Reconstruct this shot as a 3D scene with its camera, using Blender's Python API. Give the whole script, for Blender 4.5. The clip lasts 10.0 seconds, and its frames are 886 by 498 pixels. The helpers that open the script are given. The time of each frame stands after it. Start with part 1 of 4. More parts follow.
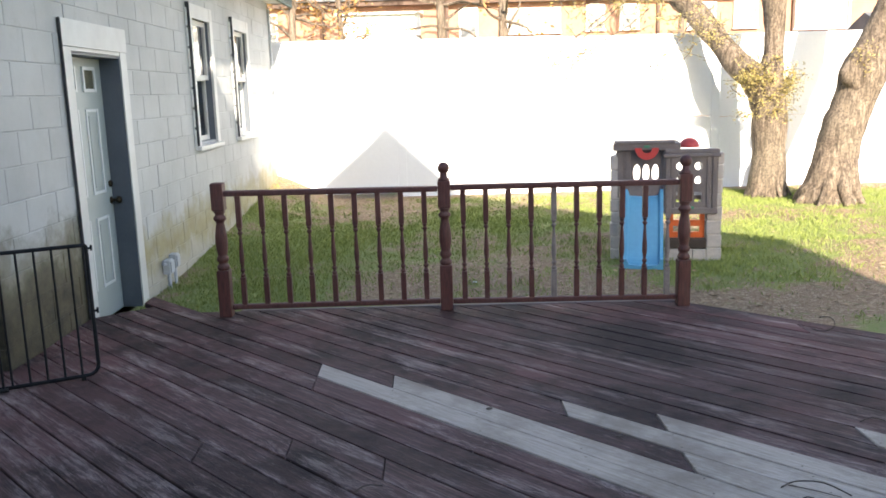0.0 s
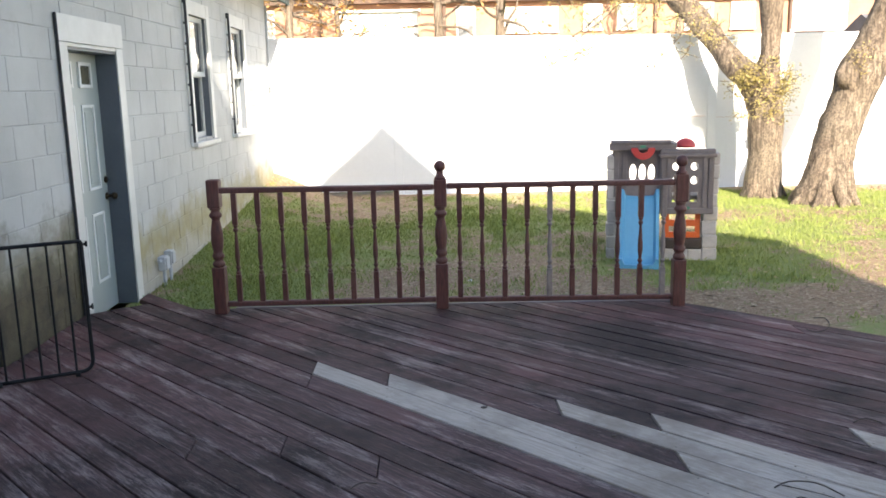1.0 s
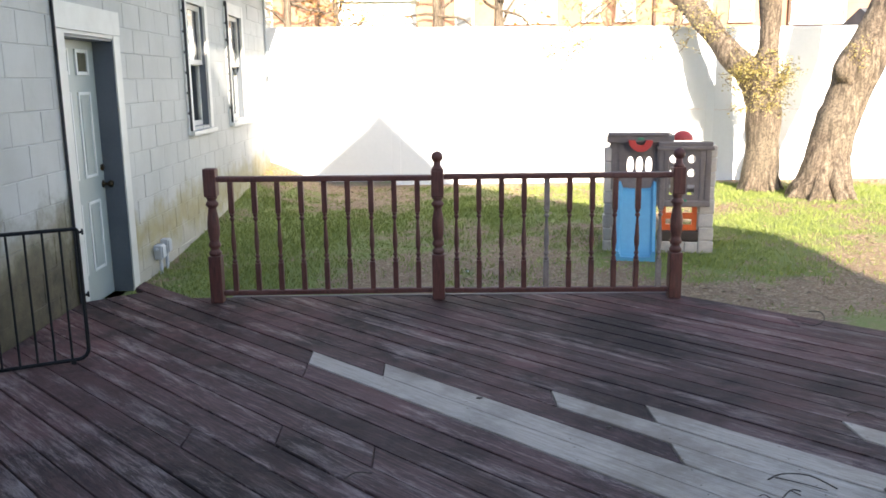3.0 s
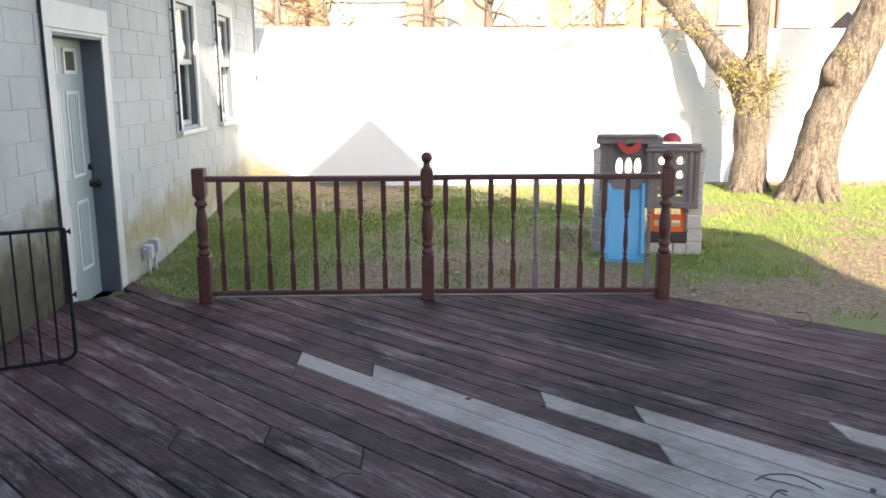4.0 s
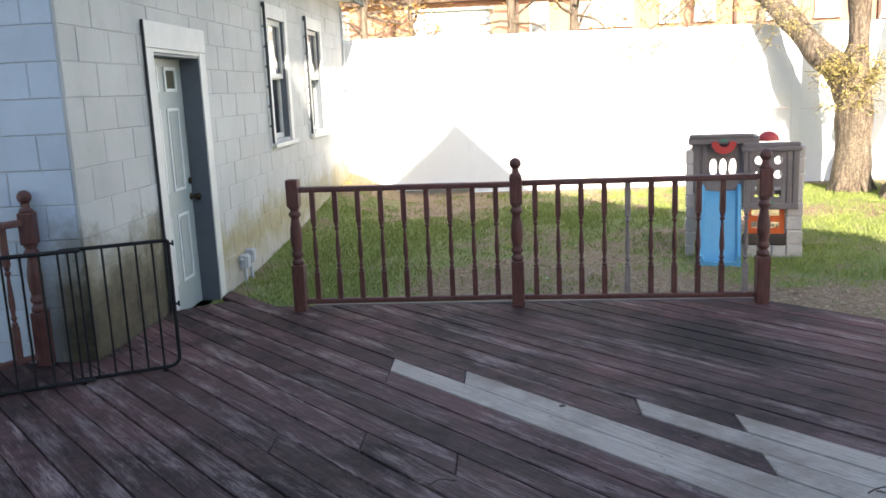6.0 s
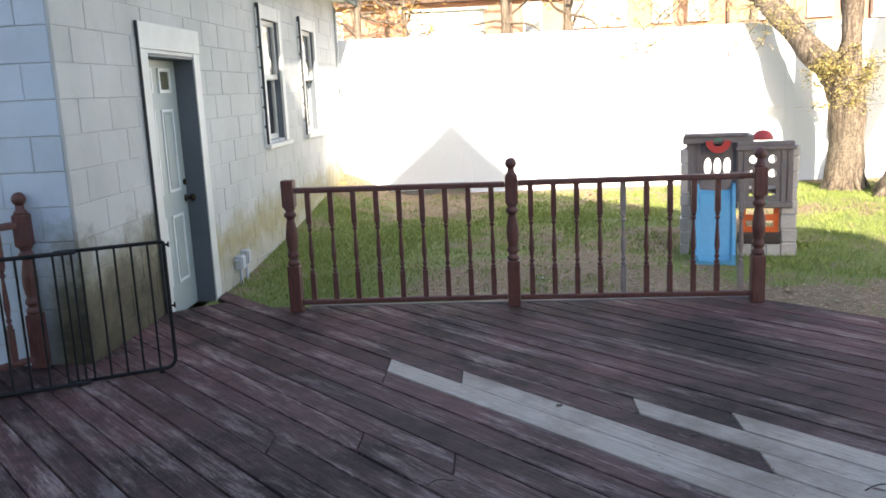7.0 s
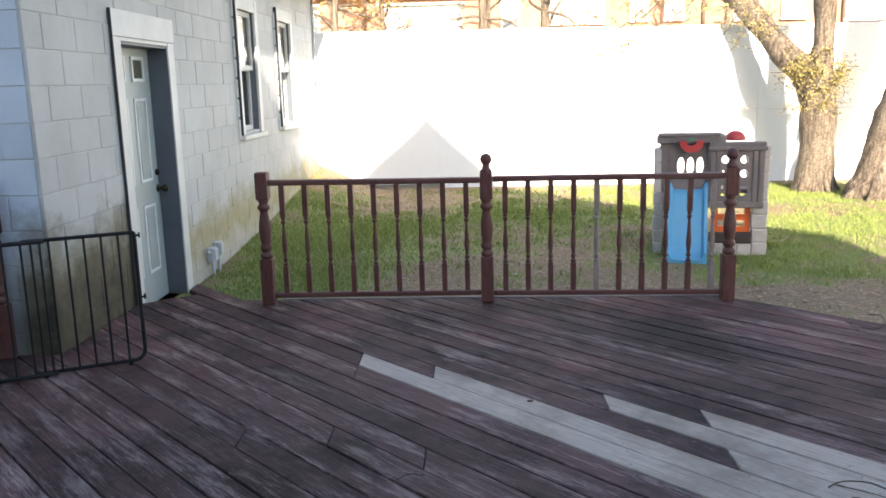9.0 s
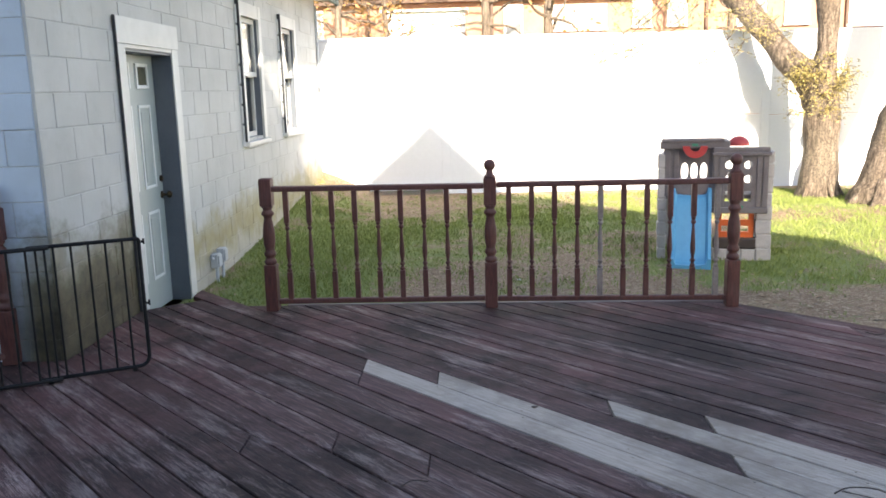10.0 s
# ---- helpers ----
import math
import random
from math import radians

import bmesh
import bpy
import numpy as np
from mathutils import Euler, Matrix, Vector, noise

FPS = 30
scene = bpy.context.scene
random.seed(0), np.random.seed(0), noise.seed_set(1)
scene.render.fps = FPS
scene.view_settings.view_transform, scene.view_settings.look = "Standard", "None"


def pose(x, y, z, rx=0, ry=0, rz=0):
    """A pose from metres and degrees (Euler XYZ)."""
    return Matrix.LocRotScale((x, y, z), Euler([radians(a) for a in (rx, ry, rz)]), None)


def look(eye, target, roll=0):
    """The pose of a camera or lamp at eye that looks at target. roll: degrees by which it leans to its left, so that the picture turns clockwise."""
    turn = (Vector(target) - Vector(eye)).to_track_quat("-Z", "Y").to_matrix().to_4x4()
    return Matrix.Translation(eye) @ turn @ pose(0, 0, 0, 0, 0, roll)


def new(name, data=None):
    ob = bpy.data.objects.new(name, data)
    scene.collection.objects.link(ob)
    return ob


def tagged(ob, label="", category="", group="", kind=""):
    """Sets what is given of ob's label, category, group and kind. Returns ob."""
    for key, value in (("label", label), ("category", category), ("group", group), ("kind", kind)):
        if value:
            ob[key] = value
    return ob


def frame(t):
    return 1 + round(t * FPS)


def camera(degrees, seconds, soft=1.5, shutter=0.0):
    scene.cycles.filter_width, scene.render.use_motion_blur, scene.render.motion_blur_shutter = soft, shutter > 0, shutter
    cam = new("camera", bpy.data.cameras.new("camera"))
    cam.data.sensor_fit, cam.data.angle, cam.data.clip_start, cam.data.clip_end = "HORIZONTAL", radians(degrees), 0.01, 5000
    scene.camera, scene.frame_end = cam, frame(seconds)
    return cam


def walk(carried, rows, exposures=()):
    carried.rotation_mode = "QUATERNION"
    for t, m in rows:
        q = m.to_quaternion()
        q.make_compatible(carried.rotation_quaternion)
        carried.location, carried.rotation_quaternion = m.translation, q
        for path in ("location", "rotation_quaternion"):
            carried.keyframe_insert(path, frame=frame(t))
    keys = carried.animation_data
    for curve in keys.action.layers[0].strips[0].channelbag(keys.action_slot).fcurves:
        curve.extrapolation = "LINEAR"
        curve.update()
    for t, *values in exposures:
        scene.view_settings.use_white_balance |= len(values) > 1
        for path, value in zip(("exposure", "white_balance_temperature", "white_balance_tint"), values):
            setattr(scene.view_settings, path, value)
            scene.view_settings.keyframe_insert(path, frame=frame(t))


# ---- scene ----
cam = camera(56.0, 10.0, 1.7)
PATH = [
    (0, (0.050, 0.445, 1.705), (0.0671, 2.4102, 1.3337), -1.69),
    (0.5, (0.050, 0.445, 1.705), (0.0729, 2.4097, 1.3316), -1.47),
    (1, (0.050, 0.445, 1.705), (0.0770, 2.4093, 1.3298), -1.25),
    (1.5, (0.050, 0.445, 1.705), (0.0802, 2.4075, 1.3207), -1.00),
    (2, (0.050, 0.445, 1.705), (0.0811, 2.4058, 1.3123), -0.91),
    (2.5, (0.050, 0.445, 1.705), (0.0813, 2.4049, 1.3076), -0.84),
    (2.7, (0.050, 0.445, 1.705), (0.0812, 2.4049, 1.3076), -0.84),
    (3.8, (0.050, 0.445, 1.705), (0.1055, 2.4047, 1.3092), -0.35),
    (4, (0.050, 0.445, 1.705), (0.1101, 2.4045, 1.3093), -0.45),
    (4.2, (0.050, 0.445, 1.705), (0.1284, 2.4029, 1.3046), -0.05),
    (4.5, (0.060, 0.445, 1.705), (0.2845, 2.3907, 1.3013), 1.40),
    (4.8, (0.050, 0.445, 1.705), (0.1292, 2.4045, 1.3100), 0.28),
    (5, (0.050, 0.445, 1.705), (0.0564, 2.4064, 1.3139), -0.32),
    (5.2, (0.050, 0.445, 1.705), (0.0033, 2.4054, 1.3118), -0.92),
    (5.5, (0.036, 0.445, 1.705), (-0.0694, 2.4043, 1.3182), -1.76),
    (5.7, (0.036, 0.445, 1.705), (-0.0995, 2.4037, 1.3239), -2.06),
    (6.8, (0.024, 0.445, 1.705), (-0.1310, 2.4040, 1.3344), -2.74),
    (7, (0.024, 0.445, 1.705), (-0.1113, 2.4045, 1.3298), -2.64),
    (7.5, (0.030, 0.445, 1.705), (-0.0585, 2.4048, 1.3168), -1.79),
    (8, (0.031, 0.445, 1.705), (-0.0521, 2.4042, 1.3127), -1.67),
    (8.5, (0.029, 0.445, 1.705), (-0.0500, 2.4044, 1.3130), -1.53),
    (9, (0.028, 0.445, 1.705), (-0.0466, 2.4052, 1.3157), -1.47),
    (9.5, (0.024, 0.445, 1.705), (-0.0551, 2.4067, 1.3249), -1.48),
    (10, (0.025, 0.445, 1.705), (-0.0574, 2.4075, 1.3297), -1.59),
]
# stops, white balance and tint
LIGHT = [(0, 1.63, 7100, 13), (4, 1.65, 7100, 13), (5, 1.69, 7100, 13), (5.5, 1.64, 7100, 13), (7, 1.66, 7100, 13), (10, 1.71, 7150, 14)]
walk(cam, [(t, look(e, g, r)) for t, e, g, r in PATH], exposures=LIGHT)

# ---- light ----
SUN_AZ, SUN_EL = radians(-10.5), radians(25)
light_way = Vector((math.sin(SUN_AZ) * math.cos(SUN_EL), math.cos(SUN_AZ) * math.cos(SUN_EL), -math.sin(SUN_EL)))
world = bpy.data.worlds.new("sky")
scene.world = world
world.use_nodes = True
sky = world.node_tree.nodes.new("ShaderNodeTexSky")
sky.sky_type, sky.sun_disc = "NISHITA", False
sky.sun_elevation, sky.sun_rotation = SUN_EL, math.pi + SUN_AZ
world.node_tree.links.new(sky.outputs[0], world.node_tree.nodes["Background"].inputs[0])
world.node_tree.nodes["Background"].inputs[1].default_value = 0.14
sun_data = bpy.data.lights.new("sun", "SUN")
sun_data.energy, sun_data.angle, sun_data.color = 5.0, radians(0.5), (1.0, 0.93, 0.82)
sun = new("sun", sun_data)
sun.rotation_euler = light_way.to_track_quat("-Z", "Y").to_euler()
sun.location = (0, -20, 20)

DECK = 0.235          # height of the deck's surface
WALL = -2.35          # the garage's long wall lies in this x
FRONT = 4.95          # the garage's front face lies in this y
FENCE = 13.48


def ground_z(x, y):
    """Lawn: low by the deck, banked up towards the far end of the garage wall."""
    k = min(max((y - 7.6) / 5.9, 0.0), 1.0)
    bank = min(max((-1.5 - x) / 0.85, 0.0), 1.0)
    return 0.06 + k ** 1.35 * (0.04 + 0.40 * bank)


# ---- materials ----
class Nodes:
    """Small helper to wire a node material."""

    def __init__(self, name):
        self.m = bpy.data.materials.new(name)
        self.m.use_nodes = True
        self.t = self.m.node_tree
        self.b = self.t.nodes["Principled BSDF"]
        self.co = self.add("ShaderNodeNewGeometry").outputs["Position"]

    def add(self, kind, **sockets):
        n = self.t.nodes.new(kind)
        for k, v in sockets.items():
            self.put(n.inputs[k.replace("_", " ")], v)
        return n

    def put(self, socket, v):
        if isinstance(v, bpy.types.NodeSocket):
            self.t.links.new(v, socket)
        else:
            socket.default_value = v

    def mapped(self, scale=(1, 1, 1), turn=0.0, shift=None):
        n = self.add("ShaderNodeMapping", Vector=self.co, Scale=scale, Rotation=(0, 0, turn))
        if shift is not None:
            self.put(n.inputs["Location"], shift)
        return n.outputs[0]

    def noise(self, scale, detail=4.0, rough=0.6, vec=None, warp=0.0):
        n = self.add("ShaderNodeTexNoise", Scale=scale, Detail=detail, Roughness=rough, Distortion=warp)
        self.put(n.inputs["Vector"], self.co if vec is None else vec)
        return n.outputs["Fac"]

    def ramp(self, fac, *stops):
        n = self.add("ShaderNodeValToRGB", Fac=fac)
        e = n.color_ramp.elements
        while len(e) < len(stops):
            e.new(0.5)
        for el, (p, c) in zip(e, stops):
            el.position = p
            el.color = (*c, 1) if isinstance(c, tuple) else (c, c, c, 1)
        return n.outputs["Color"]

    def mix(self, fac, a, b, how="MIX"):
        n = self.add("ShaderNodeMix")
        n.data_type, n.blend_type = "RGBA", how
        self.put(n.inputs[0], fac)
        for sock, v in ((n.inputs[6], a), (n.inputs[7], b)):
            self.put(sock, (*v, 1) if isinstance(v, tuple) else v)
        return n.outputs[2]

    def math(self, how, a, b=0.0):
        n = self.add("ShaderNodeMath")
        n.operation = how
        self.put(n.inputs[0], a)
        self.put(n.inputs[1], b)
        return n.outputs[0]

    def random(self):
        return self.add("ShaderNodeObjectInfo").outputs["Random"]

    def island(self):
        return self.add("ShaderNodeNewGeometry").outputs["Random Per Island"]

    def height(self):
        return self.add("ShaderNodeSeparateXYZ", Vector=self.co).outputs["Z"]

    def done(self, color, rough=0.6, bump=None, depth=0.002, metal=0.0, strength=0.6):
        self.put(self.b.inputs["Base Color"], (*color, 1) if isinstance(color, tuple) else color)
        self.put(self.b.inputs["Roughness"], rough)
        self.put(self.b.inputs["Metallic"], metal)
        if bump is not None:
            n = self.add("ShaderNodeBump", Height=bump, Distance=depth, Strength=strength)
            self.put(self.b.inputs["Normal"], n.outputs[0])
        return self.m


def worn(name, light, dark, scale=6.0, rough=0.6, depth=0.002, fine=60.0, metal=0.0, spread=0.35):
    """Two-scale mottled surface: broad stains and fine grain."""
    n = Nodes(name)
    broad, grain = n.noise(scale, 5), n.noise(fine, 4)
    f = n.ramp(n.math("ADD", n.math("MULTIPLY", broad, 0.65), n.math("MULTIPLY", grain, 0.35)), (0.5 - spread / 2, 0.0), (0.5 + spread / 2, 1.0))
    return n.done(n.mix(f, dark, light), n.ramp(grain, (0.2, rough - 0.1), (0.8, min(rough + 0.1, 1))), grain, depth, metal)


BOARD_TURN = radians(-45.8)


def wood_boards(name, tones, worn_tone, red, worn_amount, spread=(0.66, 1.25), flecks=0.6, turn=BOARD_TURN):
    """Boards with grain along their length, each a little different, with bleached, flaked and stained places."""
    n = Nodes(name)
    r = n.random()
    shift = n.add("ShaderNodeCombineXYZ", X=n.math("MULTIPLY", r, 37.0), Y=n.math("MULTIPLY", r, 11.0)).outputs[0]
    rot = n.add("ShaderNodeVectorRotate", Vector=n.co, Angle=-turn)
    rot.rotation_type = "Z_AXIS"
    base = n.add("ShaderNodeVectorMath")
    n.put(base.inputs[0], rot.outputs[0])
    n.put(base.inputs[1], shift)
    base = base.outputs[0]

    def along(x, y):
        return n.add("ShaderNodeMapping", Vector=base, Scale=(x, y, 4)).outputs[0]

    grain = n.noise(2.2, 8, 0.7, along(2.2, 40), 0.8)
    streak = n.noise(1.0, 7, 0.75, along(1.3, 8))
    fleck = n.noise(1.0, 9, 0.85, along(14, 230))
    dirt = n.noise(1.5, 8, 0.72)
    stain = n.noise(0.6, 5, 0.65)
    col = n.ramp(grain, (0.30, tones[0]), (0.50, tones[1]), (0.70, tones[2]))
    north = n.ramp(n.math("MULTIPLY", n.add("ShaderNodeSeparateXYZ", Vector=n.co).outputs["Y"], 0.1), (0.40, 0.0), (0.58, 0.14))
    col = n.mix(n.ramp(n.math("ADD", stain, north), (0.52, 0.0), (0.70, 0.7)), col, red)
    col = n.mix(n.ramp(dirt, (0.40, 0.85), (0.56, 0.0)), col, tones[0])
    trodden = n.ramp(n.math("MULTIPLY", n.add("ShaderNodeSeparateXYZ", Vector=n.co).outputs["Y"], 0.1), (0.22, 0.115), (0.42, 0.0))
    streak = n.math("ADD", streak, trodden)
    worn_f = n.math("ADD", n.math("MULTIPLY", streak, 0.55), n.math("ADD", n.math("MULTIPLY", grain, 0.25), n.math("MULTIPLY", stain, 0.2)))
    col = n.mix(n.ramp(worn_f, (worn_amount, 0.0), (worn_amount + 0.12, 0.7)), col, worn_tone)
    light = n.math("ADD", n.math("MULTIPLY", fleck, 0.6), n.math("MULTIPLY", streak, 0.4))
    col = n.mix(n.math("MULTIPLY", n.ramp(light, (0.55, 0.0), (0.595, 1.0)), flecks), col, worn_tone)
    col = n.mix(1.0, col, n.ramp(r, (0.0, spread[0]), (1.0, spread[1])), "MULTIPLY")
    h = n.math("ADD", grain, n.math("MULTIPLY", fleck, 0.5))
    n.put(n.b.inputs["Specular IOR Level"], 0.25)
    return n.done(col, n.ramp(grain, (0.3, 0.6), (0.7, 0.85)), h, 0.003, strength=0.9)


deck_wood = wood_boards("weathered_deck_wood", ((0.022, 0.0118, 0.0115), (0.094, 0.0505, 0.0485), (0.215, 0.129, 0.119)), (0.36, 0.275, 0.255), (0.150, 0.060, 0.056), 0.52, (0.68, 1.24), 0.75)
new_wood = wood_boards("bare_new_deck_wood", ((0.27, 0.215, 0.175), (0.47, 0.395, 0.335), (0.58, 0.495, 0.43)), (0.64, 0.555, 0.485), (0.45, 0.38, 0.325), 0.55, (0.92, 1.08), 0.3)
joist_wood = worn("joist_wood", (0.10, 0.08, 0.07), (0.04, 0.03, 0.028), 5, 0.85)


def stained():
    n = Nodes("red_brown_stained_wood")
    broad = n.noise(5, 4)
    grain = n.noise(7, 5, 0.6, n.mapped((14, 14, 1.6)))
    col = n.ramp(grain, (0.3, (0.054, 0.017, 0.014)), (0.7, (0.13, 0.041, 0.033)))
    col = n.mix(n.ramp(broad, (0.5, 0.0), (0.75, 0.7)), col, (0.13, 0.062, 0.055))
    return n.done(col, 0.55, grain, 0.002)


rail_wood = stained()
rail_grey = worn("bare_grey_baluster_wood", (0.30, 0.26, 0.24), (0.16, 0.12, 0.11), 8, 0.75)


def block_paint(name, tint):
    """Thick white paint over rough concrete block, with green-yellow algae low down by its own ragged edge, and shade
    painted with it at the front corner's foot.
    """
    n = Nodes(name)
    pores = n.noise(110, 5, 0.7)
    lumps = n.noise(16, 3)
    broad = n.noise(1.3, 5)
    r = n.random()
    col = n.mix(n.ramp(broad, (0.35, 0.0), (0.7, 1.0)), (0.40, 0.41, 0.40), (0.50, 0.51, 0.50))
    col = n.mix(n.ramp(n.noise(7, 6, 0.7), (0.56, 0.0), (0.72, 0.45)), col, (0.36, 0.365, 0.34))
    col = n.mix(1.0, col, n.ramp(r, (0, 0.95), (1, 1.03)), "MULTIPLY")
    # tint puts blue skylight into the front wall's paint
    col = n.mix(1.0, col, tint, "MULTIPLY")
    ragged = n.math("ADD", n.height(), n.math("MULTIPLY", n.math("SUBTRACT", n.noise(2.6, 7, 0.68), 0.5), 0.8))
    along = n.add("ShaderNodeSeparateXYZ", Vector=n.co).outputs["Y"]
    near = n.ramp(n.math("MULTIPLY", along, 0.1), (0.64, 1.0), (0.70, 0.0))
    # reaches round the corner: mould plus the shade beside the post, as colour
    side = n.add("ShaderNodeSeparateXYZ", Vector=n.co).outputs["X"]
    near = n.math("MULTIPLY", near, n.ramp(n.math("ADD", side, 3.0), (0.30, 0.0), (0.52, 1.0)))
    olive = n.mix(n.ramp(n.noise(6, 7, 0.72), (0.36, 0.0), (0.62, 1.0)), (0.010, 0.009, 0.006), (0.075, 0.064, 0.033))
    straw = n.mix(n.noise(9, 5), (0.19, 0.155, 0.055), (0.42, 0.36, 0.17))
    col = n.mix(n.math("MULTIPLY", n.ramp(ragged, (0.66, 0.92), (0.84, 0.65), (1.02, 0.0)), near), col, n.mix(n.noise(8, 6, 0.7), (0.075, 0.066, 0.032), (0.20, 0.175, 0.092)))
    col = n.mix(n.math("MULTIPLY", n.ramp(ragged, (0.46, 0.97), (0.66, 0.6), (0.78, 0.0)), near), col, olive)
    far = n.ramp(n.math("MULTIPLY", along, 0.1), (0.64, 0.0), (0.70, 1.0))
    col = n.mix(n.math("MULTIPLY", n.ramp(ragged, (0.44, 0.85), (0.60, 0.6), (0.74, 0.0)), far), col, straw)
    col = n.mix(n.math("MULTIPLY", n.ramp(ragged, (0.20, 0.85), (0.40, 0.0)), far), col, n.mix(n.noise(5, 4), (0.36, 0.34, 0.29), (0.52, 0.50, 0.45)))
    h = n.math("ADD", pores, n.math("MULTIPLY", lumps, 1.4))
    return n.done(col, 0.62, h, 0.003, strength=0.55)


block_white = block_paint("white_painted_block", (1.0, 1.0, 1.0))
# the same white paint with blue skylight coloured in
block_skylit = block_paint("skylight_tinted_white_block", (1.02, 1.18, 1.42))
mortar_white = block_white
trim_white = worn("white_painted_trim", (0.68, 0.68, 0.65), (0.56, 0.56, 0.53), 5, 0.5, 0.0006)
# dark strips set along the near side of the trims
edge_dark = worn("dark_trim_edge", (0.05, 0.055, 0.06), (0.02, 0.022, 0.025), 10, 0.7)
jamb_blue = worn("slate_blue_jamb_paint", (0.115, 0.135, 0.158), (0.08, 0.098, 0.12), 3, 0.5, 0.0005)
door_paint = worn("pale_grey_green_door_paint", (0.41, 0.455, 0.44), (0.33, 0.375, 0.365), 2.5, 0.42, 0.0004)
door_bead = worn("white_door_moulding", (0.78, 0.79, 0.77), (0.66, 0.68, 0.67), 5, 0.45, 0.0004)
brass = worn("dull_brass", (0.07, 0.052, 0.032), (0.035, 0.027, 0.018), 20, 0.4, 0.0003, metal=1.0)
black_metal = worn("black_painted_metal", (0.016, 0.016, 0.018), (0.008, 0.008, 0.009), 14, 0.5, 0.0004)
black_metal.node_tree.nodes["Principled BSDF"].inputs["Specular IOR Level"].default_value = 0.2
grey_box = worn("grey_electrical_plastic", (0.50, 0.53, 0.56), (0.38, 0.41, 0.44), 8, 0.5, 0.0004)
interior = worn("dim_interior_plaster", (0.20, 0.19, 0.18), (0.14, 0.13, 0.12), 2, 0.9)
sheet_pale = worn("pale_backing", (0.62, 0.64, 0.66), (0.50, 0.52, 0.55), 3, 0.8)
fence_white = worn("white_vinyl", (0.80, 0.83, 0.86), (0.73, 0.76, 0.79), 0.9, 0.45, 0.0006, 18)
brick_far = worn("sunlit_red_brick", (0.48, 0.28, 0.19), (0.36, 0.19, 0.13), 1.2, 0.9, 0.004, 9)
roof_grey = worn("grey_shingle_roof", (0.20, 0.20, 0.21), (0.12, 0.12, 0.125), 2, 0.9, 0.006, 25)
eave_brown = worn("brown_eave_board", (0.14, 0.085, 0.06), (0.08, 0.05, 0.035), 3, 0.7)
# blue picked so the unseen house bounces blue light onto the garage
siding = worn("pale_blue_house_siding", (0.46, 0.53, 0.62), (0.38, 0.45, 0.54), 1.5, 0.7)
awning_green = worn("dark_green_eave_metal", (0.03, 0.06, 0.05), (0.015, 0.03, 0.026), 8, 0.5)


def glass():
    n = Nodes("window_glass")
    n.put(n.b.inputs["Transmission Weight"], 1.0)
    return n.done((0.82, 0.88, 0.90), 0.02)


pane_glass = glass()


def mirror_glass():
    """Storm pane with its IOR raised so that it mirrors the bright fence more strongly at a slant."""
    n = Nodes("high_ior_storm_glass")
    n.put(n.b.inputs["Transmission Weight"], 1.0)
    n.put(n.b.inputs["IOR"], 3.0)
    return n.done((0.85, 0.88, 0.90), 0.02)


storm_glass = mirror_glass()


def dark_glass():
    n = Nodes("far_window_glass")
    return n.done(n.mix(n.noise(1.4, 2), (0.13, 0.145, 0.155), (0.32, 0.33, 0.33)), 0.12)


far_glass = dark_glass()
lite_glass = worn("dim_olive_pane", (0.13, 0.125, 0.08), (0.07, 0.07, 0.05), 9, 0.15, 0.0002)


def bark():
    n = Nodes("tree_bark")
    ridges = n.noise(6.5, 7, 0.72, n.mapped((3.4, 3.4, 0.5)), 0.6)
    broad = n.noise(1.6, 4)
    col = n.ramp(ridges, (0.36, (0.032, 0.023, 0.017)), (0.51, (0.19, 0.145, 0.105)), (0.69, (0.39, 0.315, 0.24)))
    col = n.mix(n.ramp(broad, (0.45, 0.0), (0.7, 0.45)), col, (0.26, 0.22, 0.16))
    speck = n.noise(38, 4, 0.75)
    col = n.mix(n.ramp(speck, (0.40, 0.65), (0.55, 0.0)), col, (0.045, 0.033, 0.025))
    return n.done(col, 0.9, ridges, 0.035, strength=0.9)


bark_mat = bark()


def leaf(name, a, b):
    n = Nodes(name)
    n.put(n.b.inputs["Transmission Weight"], 0.0)
    return n.done(n.mix(n.island(), a, b), 0.55)


leaf_spring = leaf("young_yellow_green_leaf", (0.46, 0.36, 0.13), (0.30, 0.26, 0.08))
leaf_orange = leaf("budding_orange_leaf", (0.42, 0.20, 0.07), (0.30, 0.20, 0.08))
leaf_dark = leaf("dark_evergreen_leaf", (0.045, 0.08, 0.035), (0.09, 0.13, 0.05))
blade_mat = leaf("grass_blade", (0.18, 0.24, 0.055), (0.33, 0.375, 0.105))
straw_mat = leaf("dry_leaf_litter", (0.42, 0.30, 0.18), (0.22, 0.15, 0.09))


